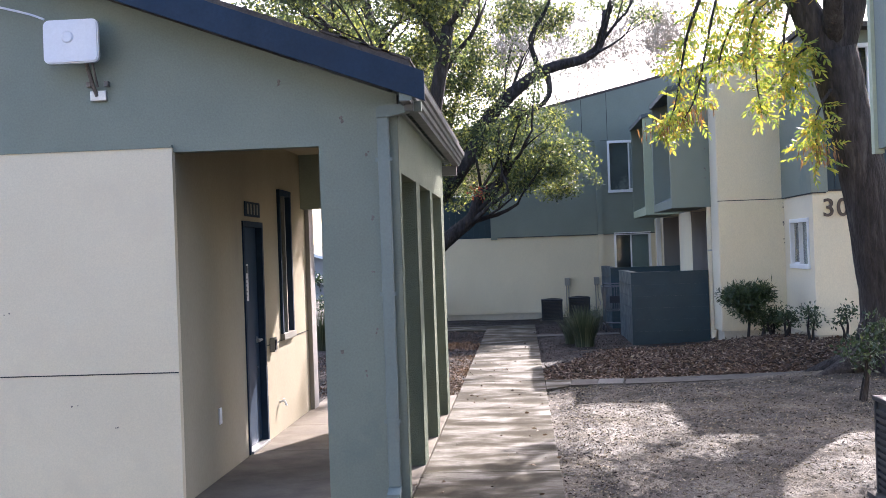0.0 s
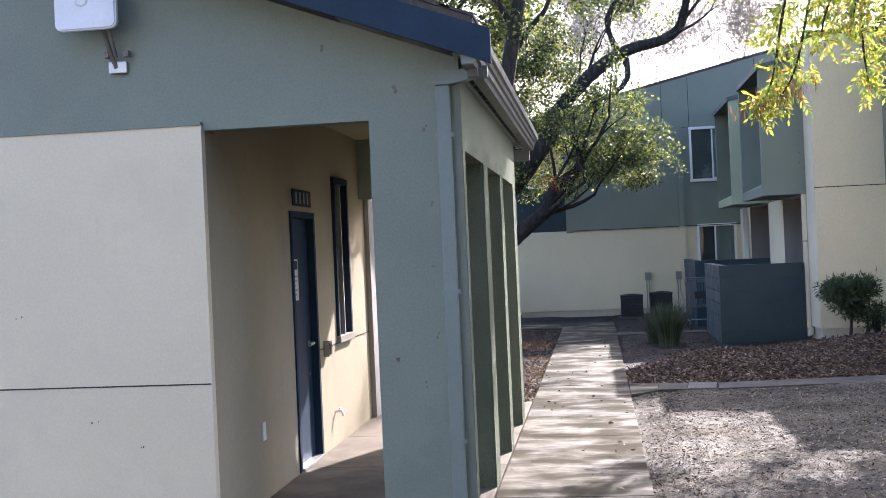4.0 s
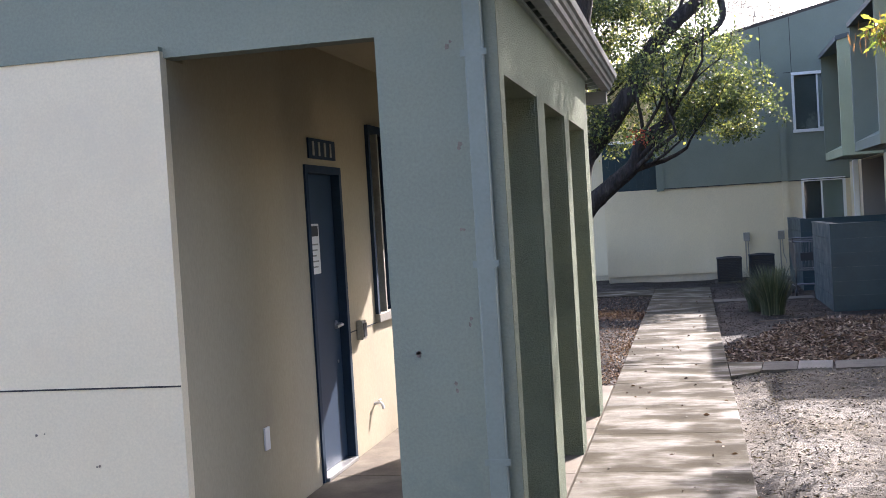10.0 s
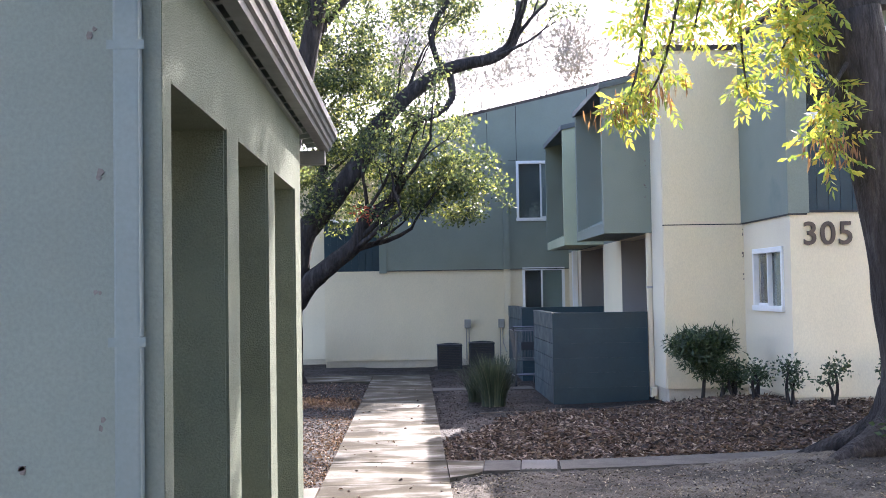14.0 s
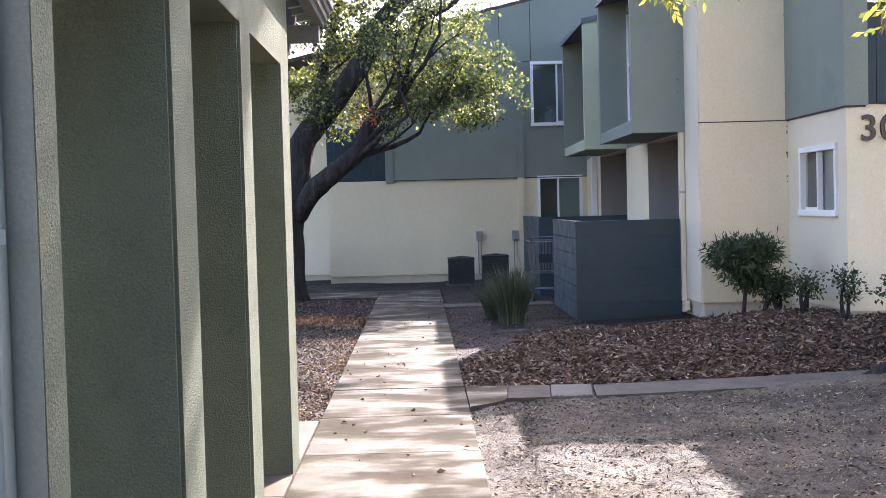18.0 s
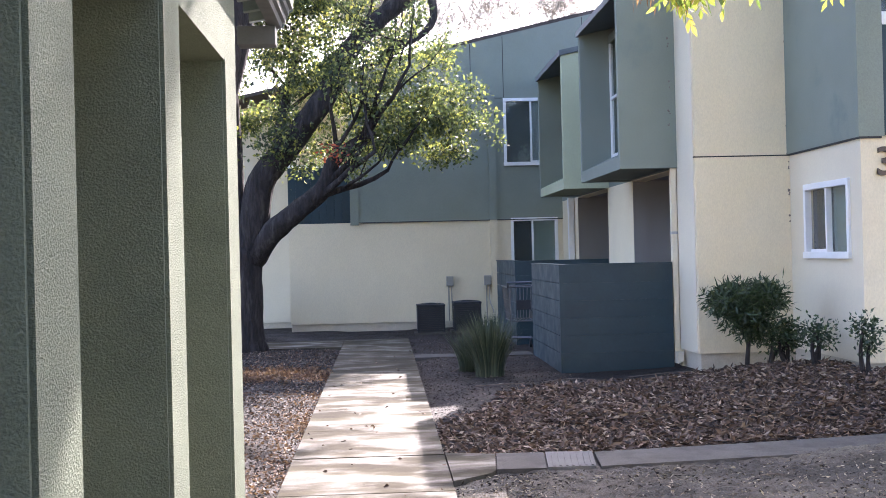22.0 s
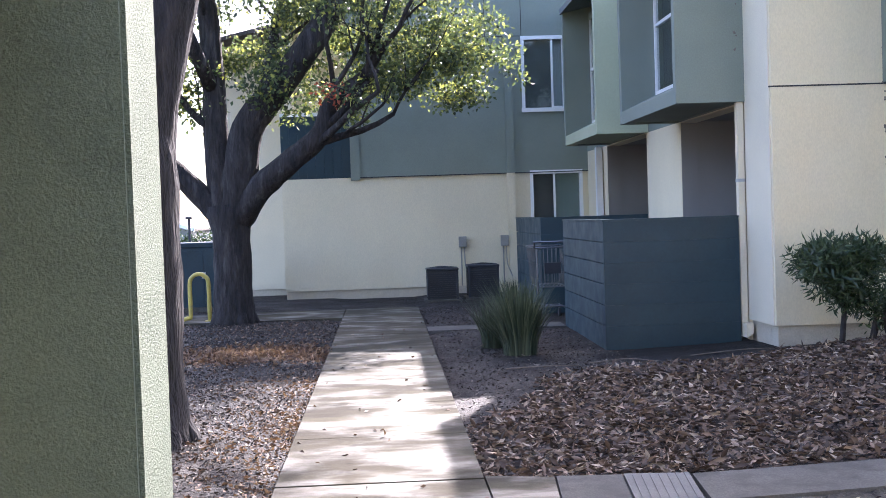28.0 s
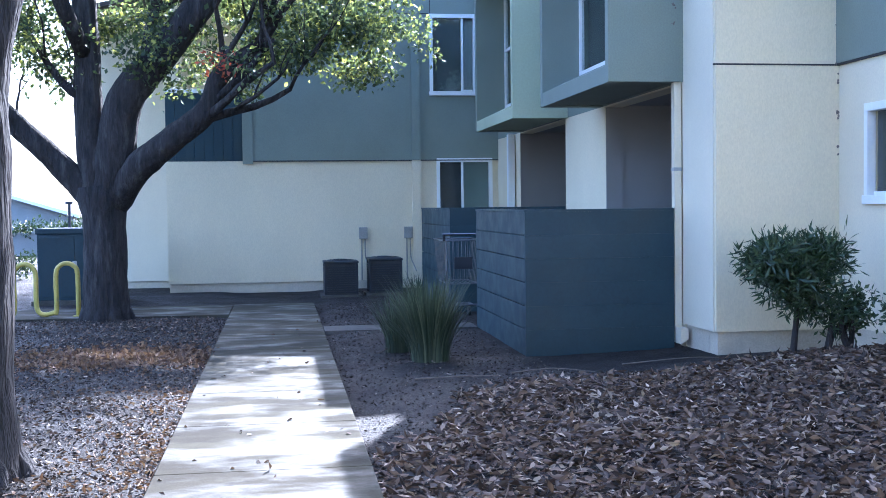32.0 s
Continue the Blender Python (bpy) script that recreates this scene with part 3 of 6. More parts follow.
def office_door():
    d = thing("door_1", "closed dark blue steel office door with a lever handle", "door", kind="structure")
    for y in (4.18, 4.89):
        part("jamb", one_box(XD - 0.19, XD + 0.012, y, y + 0.05, 0.0, 2.09), NAVY, d)
    part("head", one_box(XD - 0.19, XD + 0.012, 4.23, 4.89, 2.04, 2.09), NAVY, d)
    part("threshold", one_box(XD - 0.19, XD + 0.03, 4.23, 4.89, -0.002, 0.022, bevel=0.004), STEEL, d, "worn metal threshold")
    leaf = part("leaf", one_box(XD - 0.095, XD - 0.05, 4.232, 4.888, 0.024, 2.038, bevel=0.004), DOOR_BLUE, d)
    bm = bmesh.new()
    tube(bm, [(XD - 0.05, 4.8, 0.98), (XD - 0.004, 4.8, 0.98)], [0.014, 0.014], 10)
    tube(bm, bend([(XD - 0.004, 4.81, 0.98), (XD + 0.002, 4.76, 0.98), (XD - 0.004, 4.68, 0.975)], 3), [0.012] * 7, 8)
    part("lever_handle", bm, STEEL, leaf, "steel lever handle")
    bm = bmesh.new()
    tube(bm, [(XD - 0.051, 4.8, 0.98), (XD - 0.043, 4.8, 0.98)], [0.032, 0.03], 14)
    part("rose", bm, STEEL, leaf)
    bm = bmesh.new()
    tube(bm, [(XD - 0.051, 4.8, 0.72), (XD - 0.045, 4.8, 0.72)], [0.012, 0.012], 10)
    part("lock_cylinder", bm, STEEL, leaf)
    n = thing("notice", "white paper notice with a dark heading on the door", "sign")
    x = XD - 0.0498
    part("sheet", one_box(x, x + 0.002, 4.3, 4.55, 1.36, 1.70), PAPER, n)
    part("heading_bar", one_box(x + 0.002, x + 0.003, 4.32, 4.53, 1.615, 1.685), BLACK, n)
    for k in range(5):
        part("text_bar", one_box(x + 0.002, x + 0.003, 4.33, 4.52 - 0.02 * (k % 3), 1.555 - 0.038 * k, 1.565 - 0.038 * k), BOX_GREY, n)
    p = thing("number_plate", "dark number plate with cut-out figures above the door", "sign")
    part("plate", one_box(XD, XD + 0.012, 4.28, 4.84, 2.135, 2.27), NAVY, p)
    for k in range(4):
        part("figure", one_box(XD + 0.012, XD + 0.016, 4.35 + 0.12 * k, 4.385 + 0.12 * k, 2.155, 2.25), BOX_GREY, p)
    c = thing("card_reader", "small grey access box beside the door", "access box")
    part("body", one_box(XD, XD + 0.05, 5.12, 5.22, 0.83, 0.97, bevel=0.006), BOX_GREY, c)
    part("cover", one_box(XD + 0.05, XD + 0.056, 5.13, 5.21, 0.85, 0.95, bevel=0.002), AC_DARK, c)
    o = thing("outlet_cover", "small white outlet cover low on the passage wall", "outlet")
    part("cover", one_box(XD, XD + 0.012, 3.22, 3.29, 0.42, 0.55, bevel=0.003), PLASTIC, o)
    t = thing("hose_tap", "small hose tap on the passage wall", "tap")
    bm = bmesh.new()
    tube(bm, bend([(XD, 5.47, 0.30), (XD + 0.05, 5.47, 0.305), (XD + 0.07, 5.47, 0.26)], 3), [0.012] * 7, 8)
    part("spout", bm, PLASTIC, t)
    part("wheel", one_box(XD + 0.035, XD + 0.05, 5.445, 5.495, 0.325, 0.335, bevel=0.004), PLASTIC, t)


office_door()


def window(name, axis, w, u0, u1, z0, z1, label, out=-1, frame_w=0.055, sash=True, frame_mat=None, left_mat=None, right_mat=None, depth=0.05, mullion=0.5, rail_mat=None):
    """A slider window in the wall plane w of that axis; out: the way the outside lies along the axis."""
    fm = frame_mat or WHITE
    g = thing(name, label, "window", kind="structure")
    def b(w0, w1, a, c, d, e, bevel=0.0):
        lo, hi = sorted((w + w0 * out, w + w1 * out))
        return one_box(lo, hi, a, c, d, e, bevel=bevel) if axis == "x" else one_box(a, c, lo, hi, d, e, bevel=bevel)
    fw, t = frame_w, 0.028
    wf = part("window_frame", b(-depth, t, u0 - 0.01, u1 + 0.01, z1 - fw, z1 + 0.01, 0.004), fm, g)
    part("window_sill", b(-depth, t + 0.012, u0 - 0.02, u1 + 0.02, z0 - 0.015, z0 + fw, 0.004), rail_mat or fm, g)
    for u in (u0 - 0.01, u1 - fw + 0.01):
        part("side_frame", b(-depth, t - 0.002, u, u + fw, z0 + fw, z1 - fw), fm, g)
    um = u0 + (u1 - u0) * mullion
    if sash:
        part("mullion", b(-depth, t - 0.012, um - 0.016, um + 0.016, z0 + fw, z1 - fw), rail_mat or fm, g)
        part("sash_rail", b(-0.06, -0.025, um, u1 - fw, z0 + fw, z0 + fw + 0.03), fm, g)
    for (a, c), m in (((u0 + fw, um), left_mat or DARK), ((um, u1 - fw), right_mat or BLIND)):
        p = part("pane", b(-0.045, -0.04, a, c, z0 + fw, z1 - fw), GLASS, g)
        p.visible_shadow = False
        # In DARK and ROOM_DIM this is a dark sheet standing for room shade.
        part("blind", b(-depth - 0.035, -depth - 0.025, a - 0.03 + (0.032 if a > u0 + 0.2 else 0), c + 0.03 - (0 if a > u0 + 0.2 else 0.032), z0 + 0.01, z1 - 0.01), m, g, "dark sheet standing for the unlit room" if m is DARK else "backing sheet, as blind and as dim room")
    return g


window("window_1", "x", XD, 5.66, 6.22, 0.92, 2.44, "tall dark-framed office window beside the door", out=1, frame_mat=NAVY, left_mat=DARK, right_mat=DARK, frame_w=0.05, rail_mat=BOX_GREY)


def antenna():
    a = thing("panel_antenna", "white flat panel antenna on a rusty wall bracket", "antenna")
    y = F - 0.16
    cx, cz, hw, hh, r = -2.78, 3.33, 0.20, 0.155, 0.045
    pts = [(cx + sx * (hw - r) + r * math.cos(q), cz + sz * (hh - r) + r * math.sin(q)) for sx, sz, q0 in ((1, 1, 0), (-1, 1, 90), (-1, -1, 180), (1, -1, 270)) for q in [radians(q0 + 22.5 * k) for k in range(5)]]
    bm = prism(bmesh.new(), pts, "y", y - 0.05, y)
    bmesh.ops.bevel(bm, geom=[e for e in bm.edges if abs(e.verts[0].co.y - e.verts[1].co.y) < 0.001], offset=0.01, segments=2, affect="EDGES")
    part("panel", bm, PLASTIC, a)
    bm = bmesh.new()
    tube(bm, [(-2.80, y - 0.05, 3.36), (-2.80, y - 0.06, 3.36)], [0.045, 0.035], 14)
    part("boss", bm, PLASTIC, a)
    bm = bmesh.new()
    tube(bm, [(-2.71, y + 0.03, 3.22), (-2.69, F - 0.05, 3.04), (-2.67, F - 0.02, 2.96)], [0.016] * 3, 8)
    tube(bm, [(-2.66, y + 0.03, 3.20), (-2.65, F - 0.06, 3.02)], [0.009] * 2, 8)
    part("arm", bm, RUST, a)
    part("foot_plate", one_box(-2.72, -2.60, F - 0.03, F, 2.925, 3.00, bevel=0.005), STEEL, a)
    for x in (-2.73, -2.60):
        part("clamp", one_box(x, x + 0.03, F - 0.07, F - 0.02, 3.02, 3.06, bevel=0.004), RUST, a)
    c = thing("antenna_cable", "white cable running up to the eave", "cable")
    bm = bmesh.new()
    tube(bm, bend([(-2.98, y - 0.02, 3.50), (-3.19, F - 0.10, 3.58), (-3.8, F - 0.08, 3.74)], 4), [0.008] * 9, 6)
    part("cable", bm, PLASTIC, c)


antenna()

# ---- back building ----
def balcony_front(name, x0, x1, y, z0, zr, z1, label):
    """A dark boarded balcony front with an opening above it."""
    g = thing(name, label, "balcony")
    part("backing", one_box(x0, x1, y + 0.05, y + 0.09, z0, zr), TEAL, g)
    n = max(2, round((x1 - x0) / 0.145))
    for k in range(n):
        a = x0 + (x1 - x0) * k / n
        part("board", one_box(a + 0.003, a + (x1 - x0) / n - 0.003, y + 0.025, y + 0.05, z0 + 0.01, zr), TEAL, g)
    part("cap_rail", one_box(x0, x1, y + 0.01, y + 0.10, zr, zr + 0.06, bevel=0.006), WHITE, g, "white cap rail")
    return g


def back_building():
    zl, sl = 4.71, 0.228     # roof line: height at x = -1.6 and its rise
    def rz(x):
        return zl + (x + 1.6) * sl
    structure("wall_back_lower", panel(bmesh.new(), "y", B, B + 0.2, -1.62, 6.5, 0.115, Z2, [(2.72, 3.63, 0.85, Z2 + 0.0)]), CREAM, "cream stucco ground-floor wall in shade", "wall")
    structure("stem_wall", one_box(-1.60, 6.5, B + 0.03, B + 0.2, -0.1, 0.113), STEM, "grey stem wall at the foot of the cream wall", "wall")
    structure("wall_back_return", one_box(-3.0, -1.62, B + 1.2, B + 1.4, 0.10, rz(-2.4)), WHITE_WALL, "off-white stucco wall set back behind the oak", "wall")
    structure("wall_back_side", one_box(-1.62, -1.42, B + 0.2, B + 1.2, -0.1, rz(-1.6)), CREAM, "cream stucco side wall", "wall")
    structure("stem_wall", one_box(-3.0, -1.64, B + 1.23, B + 1.4, -0.1, 0.098), STEM, "grey stem wall", "wall")
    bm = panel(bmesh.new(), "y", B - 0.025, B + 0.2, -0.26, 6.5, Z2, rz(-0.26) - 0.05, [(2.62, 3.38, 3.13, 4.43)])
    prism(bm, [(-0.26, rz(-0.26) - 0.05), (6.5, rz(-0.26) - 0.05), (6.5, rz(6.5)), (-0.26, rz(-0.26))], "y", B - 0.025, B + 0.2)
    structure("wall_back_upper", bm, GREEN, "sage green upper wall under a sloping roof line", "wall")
    structure("seam", one_box(-0.26, 6.5, B - 0.03, B - 0.01, Z2 - 0.012, Z2 + 0.006), JOINT, "dark seam between the storeys", "trim")
    for x in (1.98, 2.62, 4.2):
        structure("seam", one_box(x, x + 0.012, B - 0.029, B - 0.02, 4.45 if x < 2.7 else Z2, rz(x) - 0.02), JOINT, "thin panel seam", "trim")
    structure("seam", one_box(1.6, 2.6, B - 0.029, B - 0.02, 4.44, 4.452), JOINT, "thin panel seam", "trim")
    structure("pilaster", one_box(2.30, 2.44, B - 0.075, B, -0.05, Z2), CREAM, "narrow cream pilaster", "trim")
    structure("pilaster", one_box(2.30, 2.44, B - 0.085, B - 0.02, Z2, 4.45), GREEN, "narrow green pilaster", "trim")
    structure("post", one_box(-0.42, -0.26, B - 0.05, B + 0.2, Z2 - 0.05, rz(-0.4)), GREEN, "green post beside the dark balcony", "post")
    structure("balcony_back_wall", one_box(-1.62, -0.42, B + 1.0, B + 1.1, Z2, rz(-0.5)), WHITE_WALL, "pale wall inside the balcony", "wall")
    structure("balcony_floor", one_box(-1.42, -0.43, B + 0.21, B + 1.0, Z2 - 0.1, Z2 - 0.01), CREAM, "balcony floor", "floor")
    balcony_front("balcony", -1.62, -0.42, B - 0.03, Z2, 3.15, 4.3, "dark teal boarded balcony front in shade")
    bm = prism(bmesh.new(), [(-3.2, rz(-3.2)), (6.6, rz(6.6)), (6.6, rz(6.6) + 0.07), (-3.2, rz(-3.2) + 0.07)], "y", B - 0.03, B + 6)
    structure("roof_back", bm, ROOFING, "sloping shingle roof of the back building", "roof")
    window("window_2", "y", B, 2.72, 3.63, 0.85, Z2 + 0.02, "white two-pane slider window with a green blind", mullion=0.46, left_mat=ROOM_DIM)
    window("window_3", "y", B - 0.025, 2.62, 3.38, 3.13, 4.43, "white upper slider window with a half-drawn curtain", mullion=0.70, left_mat=ROOM_GREY, right_mat=CURTAIN)
    structure("door_post", one_box(XP - 0.12, XP - 0.02, 21.7, 21.82, -0.05, 2.39), WHITE, "white post beside the entry", "post")


back_building()

# ---- right-hand building ----
def right_building():
    structure("wall_west_lower", panel(bmesh.new(), "x", XP, XP + 0.2, YP + 0.74, B, -0.1, Z1 - 0.06, [(14.62, 16.95, -1, 2.38), (18.70, 21.4, -1, 2.38)]), CREAM, "cream ground-floor wall under the bays", "wall")
    structure("wall_west_upper", panel(bmesh.new(), "x", XP - 0.005, XP + 0.2, YP + 0.74, B, Z1 - 0.06, 4.85, [(15.1, 16.5, 2.75, 4.05), (19.2, 20.6, 2.75, 4.05)]), GREEN, "sage green upper wall behind the bays", "wall")
    # Patio shade is put into the colour of these walls and the ceiling.
    structure("wall_patio_back", one_box(5.0, 5.1, YP + 0.74, B, -0.1, Z1), CREAM_SHADE, "back wall of the recessed patios in a shaded cream", "wall")
    structure("ceiling_patio", one_box(XP + 0.2, 5.0, YP + 0.74, B, Z1 - 0.06, Z1), CREAM_SHADE, "patio ceiling in a shaded cream", "ceiling")
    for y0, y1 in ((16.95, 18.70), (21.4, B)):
        structure("wall_patio_side", one_box(XP + 0.2, 5.0, y0, y1, -0.1, Z1 - 0.06), CREAM_SHADE, "wall between the patios in a shaded cream", "wall")
        # Thin sheet that gives the cream end face the patio's shade.
        structure("reveal", one_box(XP + 0.004, XP + 0.2, y0 - 0.012, y0 - 0.002, -0.1, 2.378), CREAM_SHADE, "thin shade-toned reveal of the patio opening", "trim")
    structure("door_edge", one_box(4.985, 4.998, 22.0, 22.03, 0.0, 2.0), JOINT, "dark edge of a patio door", "trim")
    structure("wall_pier", one_box(XP, XW + 0.2, YP, YP + 0.74, 0.23, 4.85), CREAM, "tall cream stucco pier", "wall")
    structure("pier_side", one_box(XP - 0.012, XP, YP + 0.03, YP + 0.74, 0.23, 4.85), WHITE_WALL, "off-white side of the pier", "wall")
    bm = bmesh.new()
    box(bm, XP - 0.017, XW, YP - 0.004, YP + 0.02, Z1 - 0.006, Z1 + 0.008)
    structure("seam", bm, JOINT, "dark joint round the pier at first-floor level", "trim")
    structure("stem_wall", one_box(XP + 0.025, XW + 0.02, YP + 0.025, YP + 0.2, -0.1, 0.228), STEM, "pale stem wall at the foot of the pier", "wall")
    structure("stem_wall", one_box(XP + 0.022, XP + 0.2, YP + 0.202, YP + 0.74, -0.1, 0.228), STEM, "pale stem wall", "wall")
    structure("wall_wing_side", panel(bmesh.new(), "x", XW, XW + 0.2, YW + 0.2, YP, 0.27, Z1, [(12.16, 13.32, 1.30, 2.08)]), WHITE_WALL, "off-white side wall of the wing with a small window", "wall")
    structure("wall_wing_front", one_box(XW, 9.5, YW, YW + 0.2, 0.27, Z1 + 0.02), CREAM, "warm cream front wall of the wing with numerals", "wall")
    structure("wall_wing_corner", one_box(XW - 0.004, XW, YW, YW + 0.2, 0.27, Z1), WHITE_WALL, "off-white wing corner", "wall")
    structure("stem_wall", one_box(XW + 0.022, XW + 0.2, YW + 0.202, YP + 0.02, -0.1, 0.268), STEM, "pale stem wall along the wing", "wall")
    structure("stem_wall", one_box(XW + 0.022, 9.5, YW + 0.022, YW + 0.2, -0.1, 0.268), STEM, "pale stem wall along the wing", "wall")
    structure("wall_wing_upper", one_box(XW - 0.03, 5.055, YW - 0.03, YP, Z1 + 0.012, 4.95), GREEN, "blue-green upper wall of the wing", "wall")
    structure("seam", one_box(XW - 0.024, XW + 0.2, YW - 0.024, YP, Z1 - 0.006, Z1 + 0.012), JOINT, "dark joint along the wing", "trim")
    balcony_front("balcony", 5.055, 9.4, YW + 0.08, Z1 + 0.03, 3.57, 5.5, "dark teal vertical-board balcony front")
    window("window_5", "y", YW + 0.22, 5.06, 6.4, 3.66, 4.75, "white-framed upper window behind the boarded front", mullion=0.55, right_mat=CURTAIN)
    structure("wall_balcony", panel(bmesh.new(), "y", YW + 0.22, YW + 0.4, 5.055, 9.5, Z1, 4.96, [(5.06, 6.4, 3.66, 4.75)]), GREEN, "green wall behind the boarded front", "wall")
    structure("ledge", one_box(5.055, 9.5, YW - 0.02, YW + 0.2, Z1 + 0.02, Z1 + 0.045), JOINT, "dark flashing over the wing wall", "trim")
    bm = bmesh.new()
    box(bm, XP - 0.04, 10.0, YP - 0.02, B - 0.03, 4.85, 4.93)
    box(bm, XW - 0.08, 10.0, YW - 0.1, YP - 0.02, 4.96, 5.04)
    structure("roof_right", bm, ROOFING, "low shingle roof of the apartment building", "roof")
    window("window_4", "x", XW, 12.16, 13.32, 1.30, 2.08, "white slider window in the off-white wing wall", mullion=0.5, left_mat=BLIND, right_mat=ROOM_DIM)
    d = thing("downspout", "white painted downspout in the corner of the pier", "downspout")
    part("pipe", one_box(XP - 0.085, XP - 0.015, YP + 0.755, YP + 0.83, 0.12, 4.85, bevel=0.006), WHITE_WALL, d)
    part("shoe", prism(bmesh.new(), [(XP - 0.085, 0.06), (XP - 0.015, 0.10), (XP - 0.015, 0.20), (XP - 0.085, 0.20)], "y", YP + 0.6, YP + 0.80), WHITE_WALL, d)
    for z in (1.6, 3.4, 4.6):
        part("strap", one_box(XP - 0.09, XP - 0.012, YP + 0.75, YP + 0.835, z, z + 0.03), STEEL, d)


right_building()


def bay(y0, y1, x0, label, lit):
    """A deep window bay: two side panels, a floor box with a sloped sill, a slab roof and a window between."""
    g = thing("window_bay", label, "window bay", group="window bays on the upper floor")
    z0, z1 = 2.39, 4.46
    # lit is the colour of the brighter faces; the far panel stays GREEN.
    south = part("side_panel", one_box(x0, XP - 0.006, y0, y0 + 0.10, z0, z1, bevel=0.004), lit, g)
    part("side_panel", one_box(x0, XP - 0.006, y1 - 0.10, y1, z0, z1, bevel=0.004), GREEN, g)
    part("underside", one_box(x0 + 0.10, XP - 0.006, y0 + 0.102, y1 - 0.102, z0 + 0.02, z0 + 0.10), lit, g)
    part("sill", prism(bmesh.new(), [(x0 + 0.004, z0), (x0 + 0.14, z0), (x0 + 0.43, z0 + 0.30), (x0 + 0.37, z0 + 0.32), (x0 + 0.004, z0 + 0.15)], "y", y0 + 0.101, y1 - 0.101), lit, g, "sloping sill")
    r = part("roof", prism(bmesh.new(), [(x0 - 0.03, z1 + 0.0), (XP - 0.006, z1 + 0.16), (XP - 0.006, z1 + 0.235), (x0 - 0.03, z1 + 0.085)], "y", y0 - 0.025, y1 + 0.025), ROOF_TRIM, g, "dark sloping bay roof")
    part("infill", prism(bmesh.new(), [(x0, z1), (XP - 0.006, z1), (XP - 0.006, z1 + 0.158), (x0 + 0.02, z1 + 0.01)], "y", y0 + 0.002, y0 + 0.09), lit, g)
    part("infill", prism(bmesh.new(), [(x0, z1), (XP - 0.006, z1), (XP - 0.006, z1 + 0.158), (x0 + 0.02, z1 + 0.01)], "y", y1 - 0.09, y1 - 0.002), GREEN, g)
    xw = x0 + 0.43
    part("lintel", one_box(xw - 0.02, xw + 0.06, y0 + 0.101, y1 - 0.101, z1 - 0.12, z1), GREEN, g)
    w = part("window_frame", one_box(xw - 0.012, xw + 0.04, y0 + 0.102, y1 - 0.102, z0 + 0.32, z0 + 0.38), WHITE, g, "white window frame")
    ys = (y0 + 0.102, (y0 + y1) / 2 - 0.025, y1 - 0.152)
    for y in ys:
        part("mullion", one_box(xw - 0.012, xw + 0.04, y, y + 0.05, z0 + 0.38, z1 - 0.12), WHITE, g)
    for a, c in zip(ys, ys[1:]):
        part("meeting_rail", one_box(xw - 0.008, xw + 0.035, a + 0.05, c, z0 + 1.15, z0 + 1.19), WHITE, g)
        p = part("pane", one_box(xw + 0.01, xw + 0.015, a + 0.05, c, z0 + 0.38, z1 - 0.12), GLASS, g)
        p.visible_shadow = False
    # No blind here: a dark sheet stands for the unlit room.
    part("blind", one_box(xw + 0.10, xw + 0.11, y0 + 0.102, y1 - 0.102, z0 + 0.3, z1), DARK, g, "dark sheet standing for the unlit room")


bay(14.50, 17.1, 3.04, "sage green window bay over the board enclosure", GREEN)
# Light on this bay's faces is put in as a paler green.
bay(18.56, 21.2, 3.03, "sage green window bay beyond the enclosure, lit faces coloured paler", GREEN_LIGHT)


def numerals():
    g = thing("house_number", "dark bronze house number on the cream wing wall", "sign")
    for k, ch in enumerate("305"):
        cu = bpy.data.curves.new("numeral", "FONT")
        cu.body, cu.size, cu.extrude, cu.offset = ch, 0.385, 0.012, 0.005
        tmp = bpy.data.objects.new("numeral", cu)
        me = bpy.data.meshes.new_from_object(tmp)
        bpy.data.objects.remove(tmp)
        me.materials.clear()
        me.materials.append(BRONZE)
        ob = new("numeral", me)
        ob.parent = g
        ob.matrix_world = pose(4.965 + 0.215 * k, YW - 0.016, 2.095, 90, 0, 0)


numerals()


def enclosure(name, x0, x1, y0, y1, zt, label, rows=6):
    """Low enclosure of stacked horizontal boards with a capping."""
    g = thing(name, label, "board fence")
    t = 0.035
    part("core", one_box(x0 + t, x1, y0 + t, y0 + 0.12, -0.08, zt - 0.03), TEAL, g)
    part("core", one_box(x0 + t, x0 + 0.12, y0 + 0.12, y1, -0.08, zt - 0.03), TEAL, g)
    h = zt / rows
    for k in range(rows):
        z0, z1 = k * h + (0.005 if k else -0.08), (k + 1) * h - 0.002
        part("board", one_box(x0, x1, y0, y0 + t, k * h + (0.0004 if k else -0.08), (k + 1) * h - 0.0004), TEAL, g)
        part("board", one_box(x0 + 0.0005, x0 + t, y0 + t + 0.001, y1, z0, z1, bevel=0.005), TEAL, g)
    part("cap", one_box(x0 - 0.008, x1, y0 - 0.008, y0 + 0.13, zt, zt + 0.018), TEAL, g)
    part("cap", one_box(x0 - 0.008, x0 + 0.13, y0 + 0.13, y1, zt, zt + 0.018), TEAL, g)


enclosure("board_enclosure", FX, XP - 0.10, FY, 17.0, FZ, "dark teal horizontal-board patio enclosure beside the pier")
enclosure("board_enclosure", 2.25, XP - 0.01, 18.7, 21.5, FZ + 0.02, "dark teal board enclosure of the next patio")

